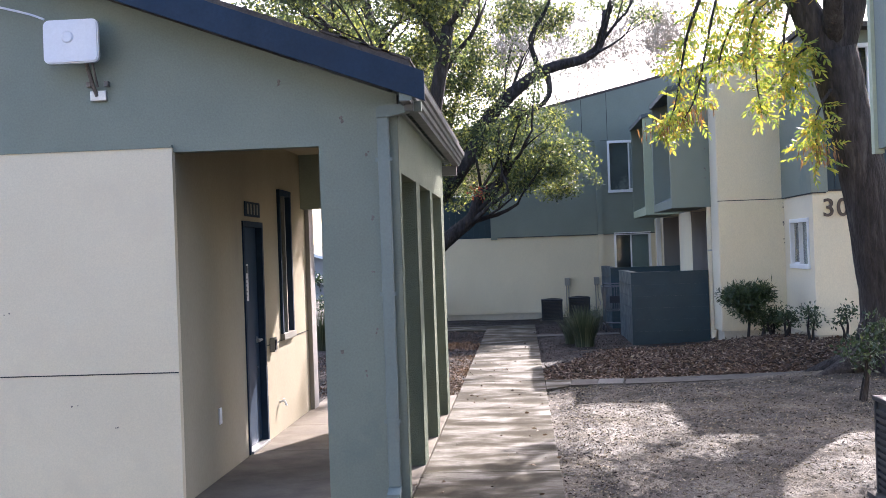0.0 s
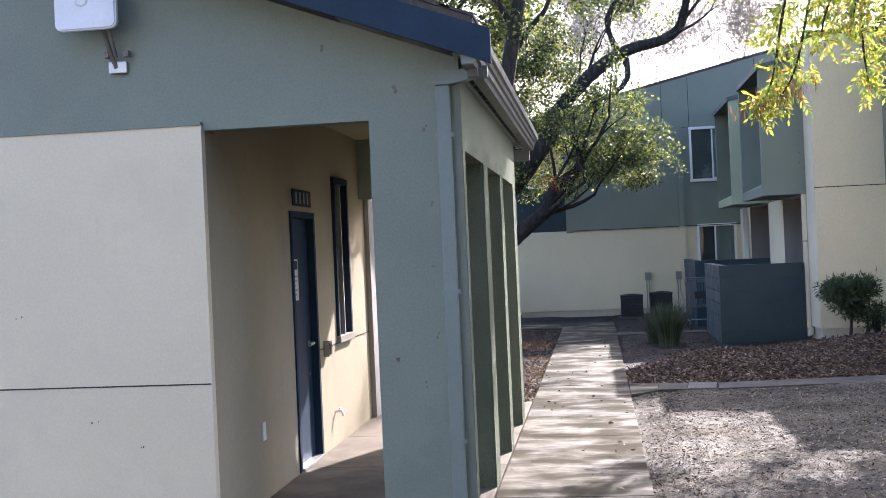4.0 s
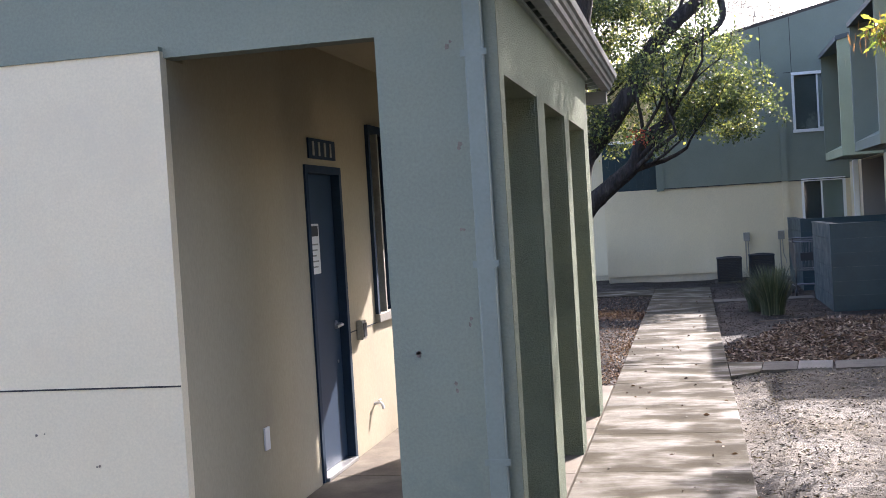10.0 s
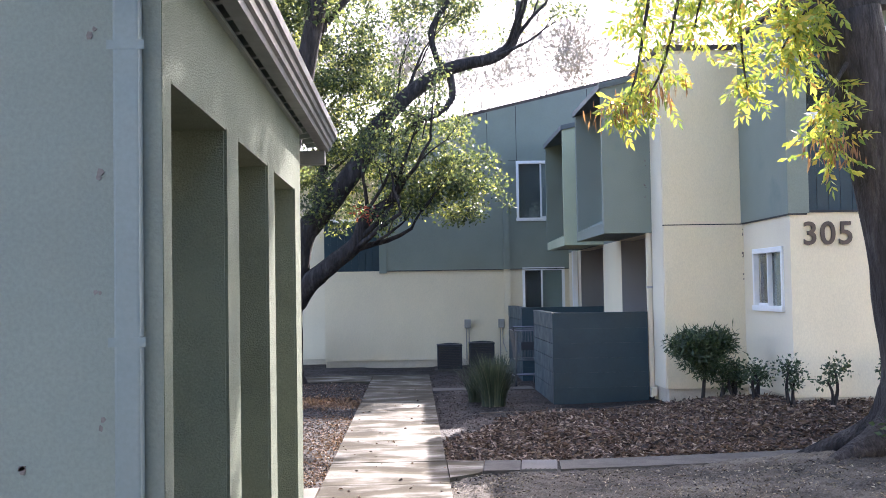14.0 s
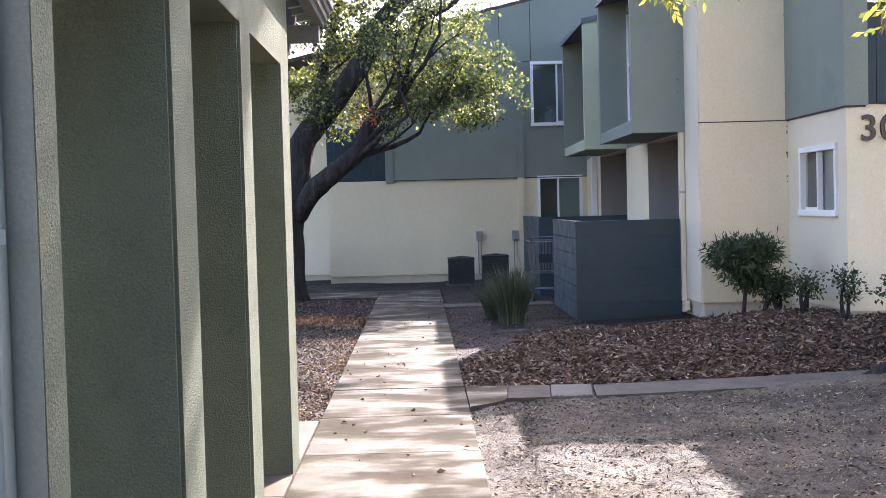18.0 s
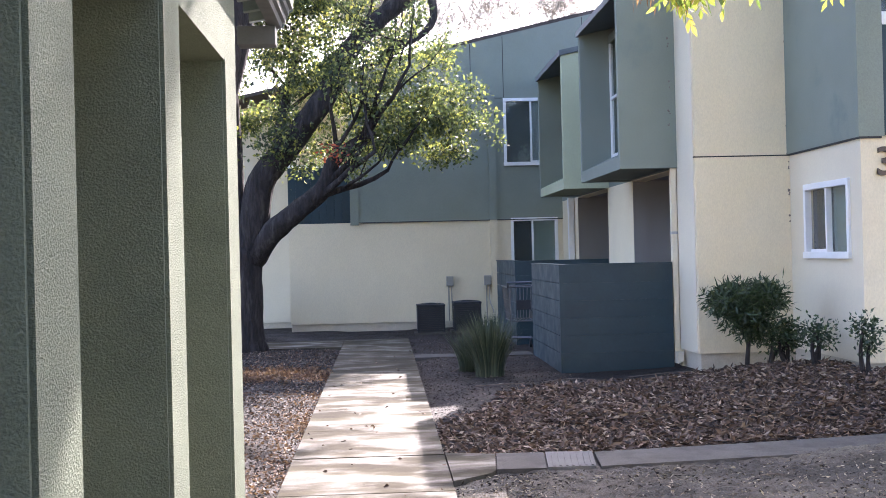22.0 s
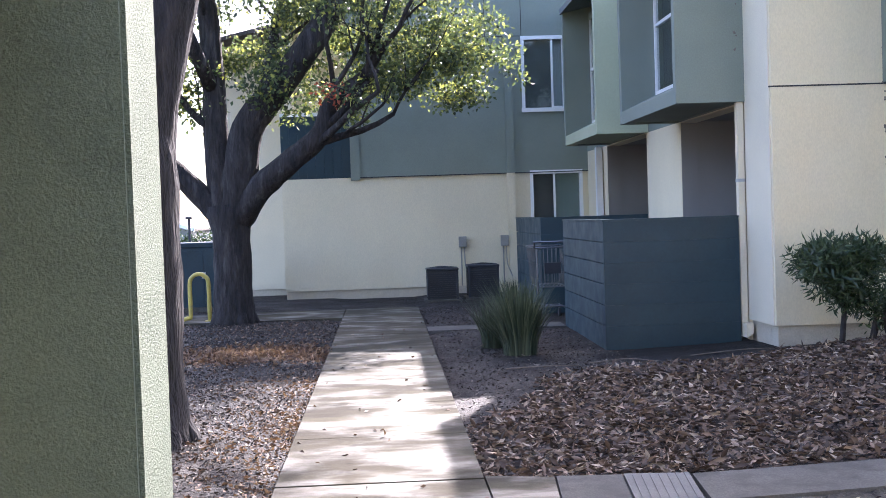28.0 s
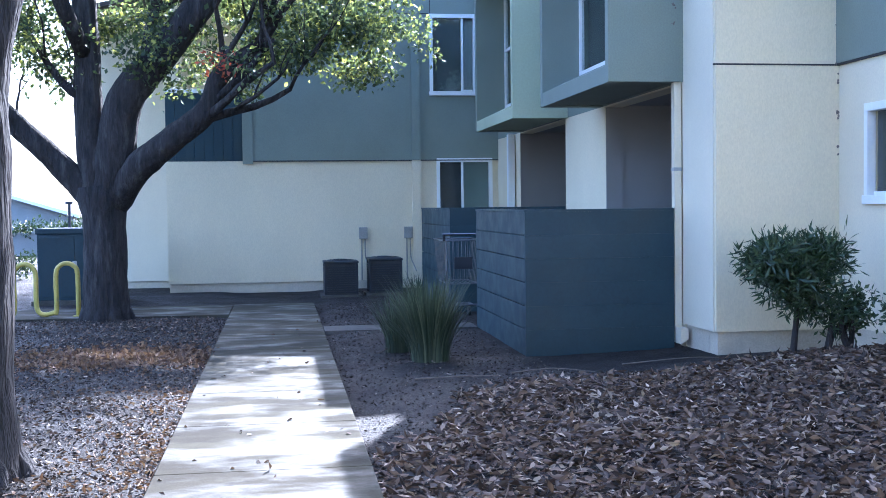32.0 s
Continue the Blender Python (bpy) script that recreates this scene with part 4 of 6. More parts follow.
# neighbouring building behind the tree, on the near right
def neighbour():
    # Unseen length back to y = -16 is added to block sky light.
    structure("wall_neighbour", one_box(3.7, 9, -16, 2.0, -0.1, 2.36), CREAM, "cream lower wall of the neighbouring building", "wall")
    bm = one_box(2.86, 9, -16, 2.4, 2.36, 5.6, bevel=0.004)
    structure("wall_neighbour_upper", bm, GREEN, "blue-green upper storey overhanging the condenser", "wall")
    structure("roof_neighbour", prism(bmesh.new(), [(2.5, 5.6), (9.4, 5.6), (9.4, 5.7), (6.0, 7.2), (2.5, 5.72)], "y", -16.2, 2.7), ROOFING, "shingle roof of the neighbouring building", "roof")
    structure("corner_board", one_box(2.835, 2.90, 2.36, 2.43, 2.33, 5.6), GREEN_LIGHT, "pale corner board", "trim")


neighbour()

# unseen block added behind the start of the walk to cut sky and bounce light
def unseen_rear_screen():
    structure("wall_rear_screen", one_box(-16, 14, -15.0, -14.8, -0.1, 2.5), CREAM, "cream lower wall of an unseen block added to cut sky light", "wall")
    structure("wall_rear_screen_upper", one_box(-16, 14, -15.05, -14.77, 2.5, 6.2), GREEN, "sage green upper wall of an unseen block added to cut sky light", "wall")
    structure("roof_rear_screen", prism(bmesh.new(), [(-14.4, 6.2), (-24, 6.2), (-24, 6.3), (-19, 8.0), (-14.4, 6.32)], "x", -16.5, 14.5), ROOFING, "shingle roof of an unseen block added to cut sky light", "roof")


unseen_rear_screen()

# ---- walks ----
def slab(bm_parent, x0, x1, y0, y1, mat, z=0.0, name="slab"):
    return part(name, one_box(x0 + 0.004, x1 - 0.004, y0 + 0.004, y1 - 0.004, -0.10, z, bevel=0.006), mat, bm_parent)


def walks():
    g = thing("pavement", "worn straight concrete walk with stained slabs", "pavement", kind="structure")
    y, rnd = -9.0, random.Random(4)
    while y < 18.9:
        n = min(1.22, 18.9 - y)
        slab(g, XL, XR, y, y + n, CONCRETE, rnd.uniform(-0.003, 0.003))
        y += n
    slab(g, XL, XR, 18.9, 20.4, CONCRETE)
    c = thing("pavement", "concrete cross walk along the back building", "pavement", kind="structure")
    x = XL
    while x > -16:
        slab(c, x - 1.4, x, 18.97, 20.4, CONCRETE)
        x -= 1.4
    e = thing("pavement", "narrow grey concrete strip curving off the walk", "pavement", kind="structure")
    bm = prism(bmesh.new(), [(XR + 0.004, 8.350), (0.75, 8.470), (0.86, 8.570), (0.90, 8.650), (0.955, 9.260), (XR + 0.004, 9.350)], "z", -0.1, 0.0)
    part("flare", bm, CONCRETE, e)
    bm = prism(bmesh.new(), [(0.91, 8.660), (1.24, 8.655), (1.30, 9.230), (0.965, 9.260)], "z", -0.1, 0.004)
    part("paver", bm, CONCRETE_GREY, e)
    bm = prism(bmesh.new(), [(1.25, 8.655), (1.57, 8.655), (1.64, 9.190), (1.31, 9.230)], "z", -0.1, 0.008)
    tile = part("paver", bm, PALE_TILE, e, "pale ribbed square paver")
    for k in range(7):
        u = (k + 0.5) / 7
        a, b = 1.262 + 0.30 * u, 1.322 + 0.31 * u
        part("rib", prism(bmesh.new(), [(a, 8.672), (a + 0.018, 8.672), (b + 0.018, 9.18), (b, 9.18)], "z", 0.006, 0.013), PALE_TILE, tile)
    def mid(x):
        return 8.92 + 0.10 * (x - 1.6) + 0.019 * (x - 1.6) ** 2
    xs = [1.60, 2.9, 4.2, 5.5, 7.0, 9.0]
    for a, b in zip(xs, xs[1:]):
        pts = [(a + (b - a) * k / 4, mid(a + (b - a) * k / 4) - 0.265) for k in range(5)] + [(b - (b - a) * k / 4 + (0.06 if a == 1.6 or k < 4 else 0.06), mid(b - (b - a) * k / 4) + 0.265) for k in range(5)]
        pts = [(p[0] + 0.004, p[1]) if i < 5 else (p[0] - 0.004, p[1]) for i, p in enumerate(pts)]
        part("slab", prism(bmesh.new(), pts, "z", -0.1, 0.004), CONCRETE_GREY, e)
    s = thing("pavement", "short concrete strip towards the patios", "pavement", kind="structure")
    for a, b, m in ((0.60, 1.35, CONCRETE_GREY), (1.35, 1.75, PALE_TILE), (1.75, 2.26, CONCRETE_GREY)):
        slab(s, a, b, 16.80, 17.30, m, 0.0)
    f = thing("passage_floor", "smooth worn concrete passage floor", "floor", kind="structure")
    for a, b in ((2.2, 4.4), (4.4, 5.9), (5.9, 8.0)):
        slab(f, XD, XL - 0.005, a, b, CONCRETE_DARK, -0.004)
    slab(f, -5.0, XD, 1.2, 2.895, CONCRETE, -0.02)


walks()

# ---- trees ----
def grow(bm, start, way, radius, length, depth, rnd, tips, up=0.15, sides=7):
    """A limb that wanders and forks; its thin ends are collected in tips."""
    pts, p, w = [Vector(start)], Vector(start), Vector(way).normalized()
    n = 5
    for _ in range(n):
        w = (w + Vector((rnd.uniform(-1, 1), rnd.uniform(-1, 1), rnd.uniform(-0.6, 1) * 0.6 + up)) * 0.28).normalized()
        p = p + w * length / n
        pts.append(p.copy())
    radii = [radius * (1 - 0.55 * i / n) for i in range(n + 1)]
    tube(bm, pts, radii, max(4, sides), 0.06, rnd.randint(0, 9999))
    if depth == 0:
        tips.extend(pts[2:])
        return
    for k in range(rnd.choice((2, 3))):
        i = n if k == 0 else rnd.randint(2, n)
        side = Vector((rnd.uniform(-1, 1), rnd.uniform(-1, 1), rnd.uniform(-0.3, 0.8)))
        grow(bm, pts[i] - w * 0.01, (w + side * 0.9), radii[i] * (0.8 if k == 0 else 0.6), length * rnd.uniform(0.55, 0.8), depth - 1, rnd, tips, up, sides - 1)


def root_flare(bm, x, y, z, r, n, rnd, reach=2.0, high=0.5):
    for k in range(n):
        a = 2 * math.pi * (k + rnd.uniform(-0.3, 0.3)) / n
        d = Vector((math.cos(a), math.sin(a), 0))
        c = Vector((x, y, 0))
        tube(bm, bend([c + d * r * 0.35 + Vector((0, 0, z + high)), c + d * r * 0.9 + Vector((0, 0, z + high * 0.35)), c + d * r * reach + Vector((0, 0, z - 0.06))], 3), [r * 0.5, r * 0.48, r * 0.45, r * 0.4, r * 0.33, r * 0.22, r * 0.1], 7, 0.08, k)


def leaf_sprays(rng, centres, per, spread, length, droop=-0.2):
    """Leaves in loose sprays round each centre: places and ways."""
    c = np.repeat(np.asarray(centres, float), per, axis=0)
    off = rng.normal(size=c.shape) * spread
    way = off / (np.linalg.norm(off, axis=1, keepdims=True) + 1e-6) + rng.normal(size=c.shape) * 0.8
    way[:, 2] += droop
    return c + off, way, rng.uniform(0.6, 1.3, len(c)) * length


def lobe_points(rng, lobes, spacing):
    """Spray centres in the shells of uneven rounded lobes (x, y, z, rx, ry, rz)."""
    out = []
    for x, y, z, rx, ry, rz in lobes:
        n = int(rx * ry * rz * spacing)
        v = rng.normal(size=(n, 3))
        v /= np.linalg.norm(v, axis=1, keepdims=True)
        r = rng.uniform(0.35, 1.0, n) ** 0.6
        lump = np.array([0.72 + 0.5 * noise.noise(Vector(q) * 2.3 + Vector((x, y, z))) for q in v])
        out.append(np.array([x, y, z]) + v * (r * lump)[:, None] * [rx, ry, rz])
    return np.concatenate(out)


def break_up(rnd, lobes, n, small=(0.24, 0.42)):
    """Each large lobe as several small uneven clumps with gaps between."""
    out = []
    for x, y, z, rx, ry, rz in lobes:
        for _ in range(max(3, round(n * (rx * ry * rz) ** (2 / 3)))):
            v = Vector((rnd.gauss(0, 1), rnd.gauss(0, 1), rnd.gauss(0, 1))).normalized() * rnd.uniform(0.45, 1.05)
            r = rnd.uniform(*small)
            out.append((x + v.x * rx, y + v.y * ry, z + v.z * rz, r * rnd.uniform(0.9, 1.5), r * rnd.uniform(0.9, 1.4), r * rnd.uniform(0.6, 0.9)))
    return out


def oak():
    t = thing("oak_tree", "spreading oak with dark forked trunk and small glossy leaves", "tree")
    rnd, rng, bm, tips = random.Random(11), np.random.default_rng(11), bmesh.new(), []
    x, y = -1.96, 18.95
    tube(bm, bend([(x, y, -0.1), (x, y, 0.5), (x + 0.01, y, 1.1), (x - 0.03, y, 1.6)], 4), [0.34, 0.30, 0.278, 0.268, 0.263, 0.26, 0.258, 0.258, 0.26, 0.268, 0.28, 0.295, 0.29], 14, 0.05, 1)
    root_flare(bm, x, y, -0.05, 0.25, 7, rnd, 1.4, 0.3)
    def limb(pts, r0, r1, forks, depth=2):
        line = bend(pts, 5)
        tube(bm, line, [r0 + (r1 - r0) * i / (len(line) - 1) for i in range(len(line))], 10, 0.05, rnd.randint(0, 999))
        for _ in range(forks):
            i = rnd.randint(len(line) // 3, len(line) - 1)
            grow(bm, line[i], (line[min(i + 1, len(line) - 1)] - line[i - 1]).normalized() + Vector((rnd.uniform(-1, 1), rnd.uniform(-1, 1), rnd.uniform(-0.2, 0.8))), r1 * rnd.uniform(0.45, 0.8), rnd.uniform(0.8, 1.5), depth, rnd, tips, 0.12)
    limb([(x - 0.05, y, 1.35), (-2.45, y, 1.85), (-2.99, y - 0.1, 2.4), (-3.6, y - 0.3, 3.1), (-4.3, y - 0.4, 4.0)], 0.17, 0.08, 5)
    limb([(x - 0.05, y, 1.5), (-2.10, y, 2.1), (-2.14, y + 0.1, 3.4), (-2.19, y + 0.1, 4.3), (-2.4, y, 5.8), (-2.9, y, 7.2)], 0.19, 0.10, 7)
    limb([(x + 0.05, y, 1.4), (-1.80, y - 0.1, 1.9), (-1.66, y - 0.2, 2.6), (-1.17, y - 0.3, 3.2), (-0.60, y - 0.3, 3.95), (-0.35, y - 0.2, 4.5), (0.29, y, 5.2), (1.03, y, 5.67), (1.88, y, 5.88), (2.25, y, 6.25), (2.36, y, 6.9)], 0.25, 0.07, 8)
    limb([(x + 0.1, y, 1.4), (-1.55, y - 0.2, 1.78), (-1.13, y - 0.35, 2.12), (-0.68, y - 0.45, 2.48), (-0.5, y - 0.5, 2.9), (0.1, y - 0.7, 3.3)], 0.21, 0.09, 7)
    limb([(1.03, y, 5.65), (1.08, y, 5.15), (0.80, y - 0.1, 4.82), (0.3, y - 0.2, 4.6)], 0.075, 0.035, 3, 1)
    limb([(0.95, y, 5.62), (0.80, y, 5.9), (0.72, y, 6.4), (1.05, y, 6.95), (1.3, y, 7.6)], 0.07, 0.03, 3, 1)
    limb([(-1.4, y - 0.2, 3.0), (-1.3, y + 0.8, 4.2), (-1.0, y + 1.6, 5.4)], 0.12, 0.05, 4)
    limb([(-2.15, y, 3.2), (-2.6, y - 1.2, 4.6), (-3.0, y - 2.0, 5.8)], 0.10, 0.045, 5)
    limb([(-2.12, y, 2.6), (-2.45, y, 2.9), (-2.8, y - 0.2, 3.5)], 0.06, 0.03, 2, 1)
    part("trunk", bm, BARK, t, smooth=True)
    lobes = [(-1.15, 18.5, 3.2, 0.7, 0.7, 0.55), (-0.2, 18.2, 3.6, 1.0, 1.0, 0.95), (0.7, 18.2, 3.9, 0.95, 0.9, 0.82), (1.3, 18.4, 3.55, 0.75, 0.8, 0.9), (0.45, 18.4, 3.2, 0.6, 0.6, 0.25), (-0.6, 18.6, 4.5, 1.1, 1.0, 0.8), (-1.7, 18.8, 4.3, 0.9, 1.0, 1.1),
             (-2.6, 18.3, 3.4, 0.7, 0.8, 0.8), (-3.4, 18.3, 4.2, 1.0, 1.0, 1.1), (-2.5, 18.4, 5.8, 1.5, 1.4, 1.1), (-3.9, 18.2, 6.3, 1.5, 1.4, 1.2), (-1.2, 18.8, 6.4, 1.3, 1.3, 1.0), (-2.6, 18.6, 7.6, 1.7, 1.5, 1.0), (0.9, 18.9, 6.9, 1.2, 1.0, 0.5), (2.3, 18.9, 7.2, 0.6, 0.6, 0.35), (-0.2, 18.9, 7.4, 1.2, 1.1, 0.6), (0.6, 18.8, 4.75, 0.7, 0.7, 0.4), (-4.8, 18.4, 5.2, 1.0, 1.0, 1.1), (-0.55, 18.6, 5.6, 0.7, 0.9, 0.6), (-1.2, 18.6, 5.3, 0.9, 1.0, 0.7), (-5.6, 18.4, 7.0, 1.3, 1.2, 1.0), (1.9, 18.9, 6.55, 0.4, 0.4, 0.22)]
    lobes = [(a, b + (0.75 if c > 3.2 else 0.25), c, d * 0.94, e, f * 0.9) for a, b, c, d, e, f in lobes]
    cen = np.concatenate([lobe_points(rng, break_up(rnd, lobes, 27, (0.16, 0.34)), 760), np.array([tuple(p) for p in tips for _ in range(1)])])
    p, w, l = leaf_sprays(rng, cen, 14, 0.07, 0.068)
    crown = new("crown", cards("crown", p, w, l, l * 0.62, OAK_LEAF, rng))
    crown.parent = t
    # a spray reaching out to the right, and a few scarlet leaves low in the crown
    line = bend([(1.2, 18.3, 3.5), (1.7, 18.4, 3.45), (2.05, 18.5, 3.15)], 6)
    p, w, l = leaf_sprays(rng, [tuple(q) for q in line for _ in range(2)], 11, 0.07, 0.055)
    s = new("outer_spray", cards("outer_spray", p, w, l, l * 0.62, OAK_LEAF, rng))
    s.parent, s["kind"] = t, "stuff"
    red = leaf_material("scarlet_leaf", [(0.0, (0.28, 0.05, 0.03)), (1.0, (0.42, 0.12, 0.07))], 0.5, 0.5)
    p, w, l = leaf_sprays(rng, [(-0.62 + 0.12 * (k % 3), 18.05, 2.93 + 0.09 * (k // 3)) for k in range(6)], 14, 0.05, 0.06)
    s = new("scarlet_leaves", cards("scarlet_leaves", p, w, l, l * 0.6, red, rng))
    s.parent, s["label"] = t, "patch of scarlet leaves"


oak()


def near_tree():
    t = thing("tree", "dark-barked tree between the colonnade and the walk", "tree")
    rnd, rng, bm, tips = random.Random(5), np.random.default_rng(5), bmesh.new(), []
    x, y = -1.44, 10.72
    line = bend([(x + 0.01, y, -0.1), (x + 0.02, y, 0.5), (x + 0.04, y, 1.05), (x + 0.03, y, 1.6), (x + 0.02, y, 2.12)], 4)
    tube(bm, line, [0.33, 0.28, 0.26, 0.25, 0.245, 0.24, 0.238, 0.236, 0.234, 0.234, 0.236, 0.24, 0.244, 0.246, 0.24, 0.22, 0.16], 18, 0.05, 3)
    root_flare(bm, x, y, -0.05, 0.25, 6, rnd, 1.5, 0.3)
    for pts, r0, r1 in (([(x + 0.06, y, 1.75), (x + 0.13, y, 2.15), (x + 0.29, y, 2.72), (x + 0.52, y - 0.1, 3.5), (x + 0.85, y - 0.3, 5.0)], 0.20, 0.09), ([(x - 0.03, y, 1.75), (x - 0.11, y, 2.15), (x - 0.24, y, 2.65), (x - 0.42, y + 0.1, 3.5), (x - 0.7, y + 0.2, 4.8)], 0.19, 0.08)):
        line = bend(pts, 4)
        tube(bm, line, [r0 + (r1 - r0) * i / (len(line) - 1) for i in range(len(line))], 10, 0.05, 7)
        for _ in range(4):
            grow(bm, line[-1 - rnd.randint(0, 4)], Vector((rnd.uniform(-1, 1), rnd.uniform(-1, 1), 0.7)), 0.05, 1.5, 2, rnd, tips)
    part("trunk", bm, BARK, t, smooth=True)
    lobes = [(-1.7, 11.0, 5.5, 1.4, 1.4, 0.8), (-3.0, 11.2, 5.9, 1.4, 1.3, 0.9), (-0.55, 10.7, 5.7, 0.9, 1.0, 0.8), (-0.9, 11.0, 4.75, 0.6, 0.6, 0.4), (-1.5, 11.0, 6.6, 1.5, 1.4, 0.8)]
    cen = np.concatenate([lobe_points(rng, break_up(rnd, lobes, 14), 520), np.array([tuple(p) for p in tips])])
    p, w, l = leaf_sprays(rng, cen, 18, 0.09, 0.07)
    crown = new("crown", cards("crown", p, w, l, l * 0.6, OAK_LEAF, rng))
    crown.parent = t


near_tree()


def ash_tree():
    t = thing("ash_tree", "large ash with a flared trunk and hanging yellow-green leaves", "tree")
    rnd, rng, bm, tips = random.Random(8), np.random.default_rng(8), bmesh.new(), []
    y = 8.75
    line = bend([(4.98, y, -0.1), (4.93, y, 0.5), (4.85, y, 1.3), (4.70, y, 2.3), (4.50, y, 3.3), (4.34, y, 4.1)], 4)
    tube(bm, line, [0.50, 0.45, 0.41, 0.375, 0.35, 0.33, 0.32, 0.31, 0.305, 0.30, 0.295, 0.29, 0.285, 0.283, 0.28, 0.28, 0.28, 0.285, 0.29, 0.295, 0.29], 16, 0.05, 4)
    root_flare(bm, 4.98, y, 0.0, 0.45, 9, rnd, 2.7, 0.75)
    limbs = (([(4.30, y, 4.0), (3.9, y, 4.9), (3.3, y - 0.1, 6.0), (2.8, y - 0.2, 7.5)], 0.22, 0.10), ([(4.40, y, 4.0), (4.7, y, 5.0), (5.0, y + 0.2, 6.4)], 0.20, 0.10), ([(4.35, y, 4.2), (4.1, y - 1.0, 5.2), (3.6, y - 2.2, 6.0)], 0.14, 0.07))
    for pts, r0, r1 in limbs:
        line = bend(pts, 5)
        tube(bm, line, [r0 + (r1 - r0) * i / (len(line) - 1) for i in range(len(line))], 10, 0.05, 5)
        for _ in range(4):
            grow(bm, line[-1 - rnd.randint(0, 6)], Vector((rnd.uniform(-1, 1), rnd.uniform(-1, 1), 0.5)), 0.06, 1.9, 2, rnd, tips)
    # drooping twigs on the side of the walk
    ends = []
    twigs = [((3.3, y, 6.0), (2.6, y - 0.1, 4.6), (2.35, y - 0.1, 3.5), (2.15, y - 0.1, 3.15)), ((3.3, y, 6.0), (2.9, y - 0.1, 4.8), (2.65, y, 3.7), (2.45, y, 3.3)), ((3.9, y, 4.9), (3.5, y + 0.3, 4.5), (3.45, y + 0.3, 3.9), (3.5, y + 0.3, 3.4)), ((3.9, y, 4.9), (3.3, y, 4.75), (3.0, y - 0.1, 4.3), (2.9, y - 0.1, 3.95)),
             ((3.9, y, 4.9), (3.7, y - 0.2, 4.3), (3.75, y - 0.3, 3.85), (3.8, y - 0.3, 3.6)), ((4.25, y - 0.2, 3.6), (4.05, y - 0.4, 3.35), (3.98, y - 0.4, 3.05), (4.05, y - 0.4, 2.75)), ((3.3, y, 6.0), (2.9, y + 0.2, 5.2), (2.6, y + 0.2, 4.5), (2.4, y + 0.2, 4.1)), ((3.9, y, 4.9), (3.6, y - 0.3, 4.8), (3.3, y - 0.4, 4.5), (3.2, y - 0.4, 4.1)), ((4.2, y, 3.9), (4.0, y - 0.3, 4.1), (3.8, y - 0.4, 4.0), (3.6, y - 0.4, 3.7))]
    for tw in twigs:
        line = bend(tw, 6)
        tube(bm, line, [0.022 * (1 - 0.8 * i / (len(line) - 1)) + 0.003 for i in range(len(line))], 5, 0.05, 5)
        ends.append(line)
    part("trunk", bm, BARK, t, smooth=True)
    # compound leaves: pairs of leaflets along thin stalks hanging from the twigs
    P, W, L = [], [], []
    def compound(base, way, size):
        way = way / np.linalg.norm(way)
        side = np.cross(way, rng.normal(size=3))
        side /= np.linalg.norm(side)
        for k in range(1, 5):
            q = base + way * size * k * 0.22
            for s in (-1, 1):
                P.append(q); W.append(way * 0.6 + side * s * 0.8 + np.array((0, 0, -0.35))); L.append(size * rng.uniform(0.3, 0.42))
        P.append(base + way * size); W.append(way); L.append(size * 0.4)
    for line in ends:
        n = len(line)
        for i in range(n // 3, n):
            for _ in range(5):
                d = rng.normal(size=3) * 0.7 + np.array((0, 0, -0.55))
                compound(np.array(line[i]) + rng.normal(size=3) * 0.07, d, rng.uniform(0.18, 0.28))
    inner = np.array([tuple(p) for p in tips])
    # The multiplied lobes sit out of view, added to shade piers and yard.
    for c in lobe_points(rng, [(3.1, 8.6, 5.0, 0.9, 0.8, 0.7), (2.5, 8.5, 5.6, 0.9, 0.9, 0.7), (3.9, 8.4, 5.4, 0.9, 0.9, 0.8), (3.2, 7.2, 6.2, 1.3, 1.2, 0.8), (4.8, 8.8, 7.0, 1.8, 1.8, 1.0), (2.6, 8.6, 7.6, 1.6, 1.7, 1.0), (3.8, 6.6, 7.0, 1.6, 1.6, 0.9), (6.2, 8.2, 6.4, 1.4, 1.6, 1.0)] + [(1.9, 8.7, 6.1, 0.95, 0.9, 0.6), (1.2, 8.6, 6.5, 0.9, 0.9, 0.6), (1.9, 8.2, 7.0, 1.0, 1.0, 0.6)] * 10 + [(2.2, 9.2, 5.95, 0.8, 0.7, 0.5), (2.6, 9.6, 6.6, 0.8, 0.7, 0.5), (2.4, 9.4, 7.3, 0.8, 0.7, 0.5), (2.2, 11.3, 6.9, 0.8, 0.8, 0.5), (2.9, 11.8, 7.4, 0.9, 0.8, 0.5), (3.5, 12.0, 6.9, 0.8, 0.8, 0.5), (2.3, 10.6, 7.7, 0.9, 0.8, 0.5), (1.7, 11.0, 7.3, 0.7, 0.8, 0.4), (3.9, 11.0, 6.8, 0.9, 0.9, 0.5), (4.8, 11.2, 7.0, 0.9, 0.9, 0.5)] * 15 + [(5.6, 8.7, 4.5, 0.7, 0.8, 0.7), (6.3, 8.8, 4.9, 0.8, 0.8, 0.7), (5.8, 8.6, 5.6, 0.9, 0.8, 0.7), (6.9, 8.7, 5.6, 0.9, 0.8, 0.8), (5.9, 8.5, 3.7, 0.5, 0.6, 0.5)] * 6, 34):
        compound(c, rng.normal(size=3) + np.array((0, 0, -0.4)), rng.uniform(0.2, 0.3))
    L = np.array(L)
    crown = new("crown", cards("crown", np.array(P), np.array(W), L, L * 0.36, ASH_LEAF, rng, fold=0.12))
    crown.parent = t
    keys = leaf_material("brown_seed_key", [(0.0, (0.16, 0.07, 0.03)), (1.0, (0.34, 0.2, 0.09))], 0.7, 0.3)
    P, W, L = [], [], []
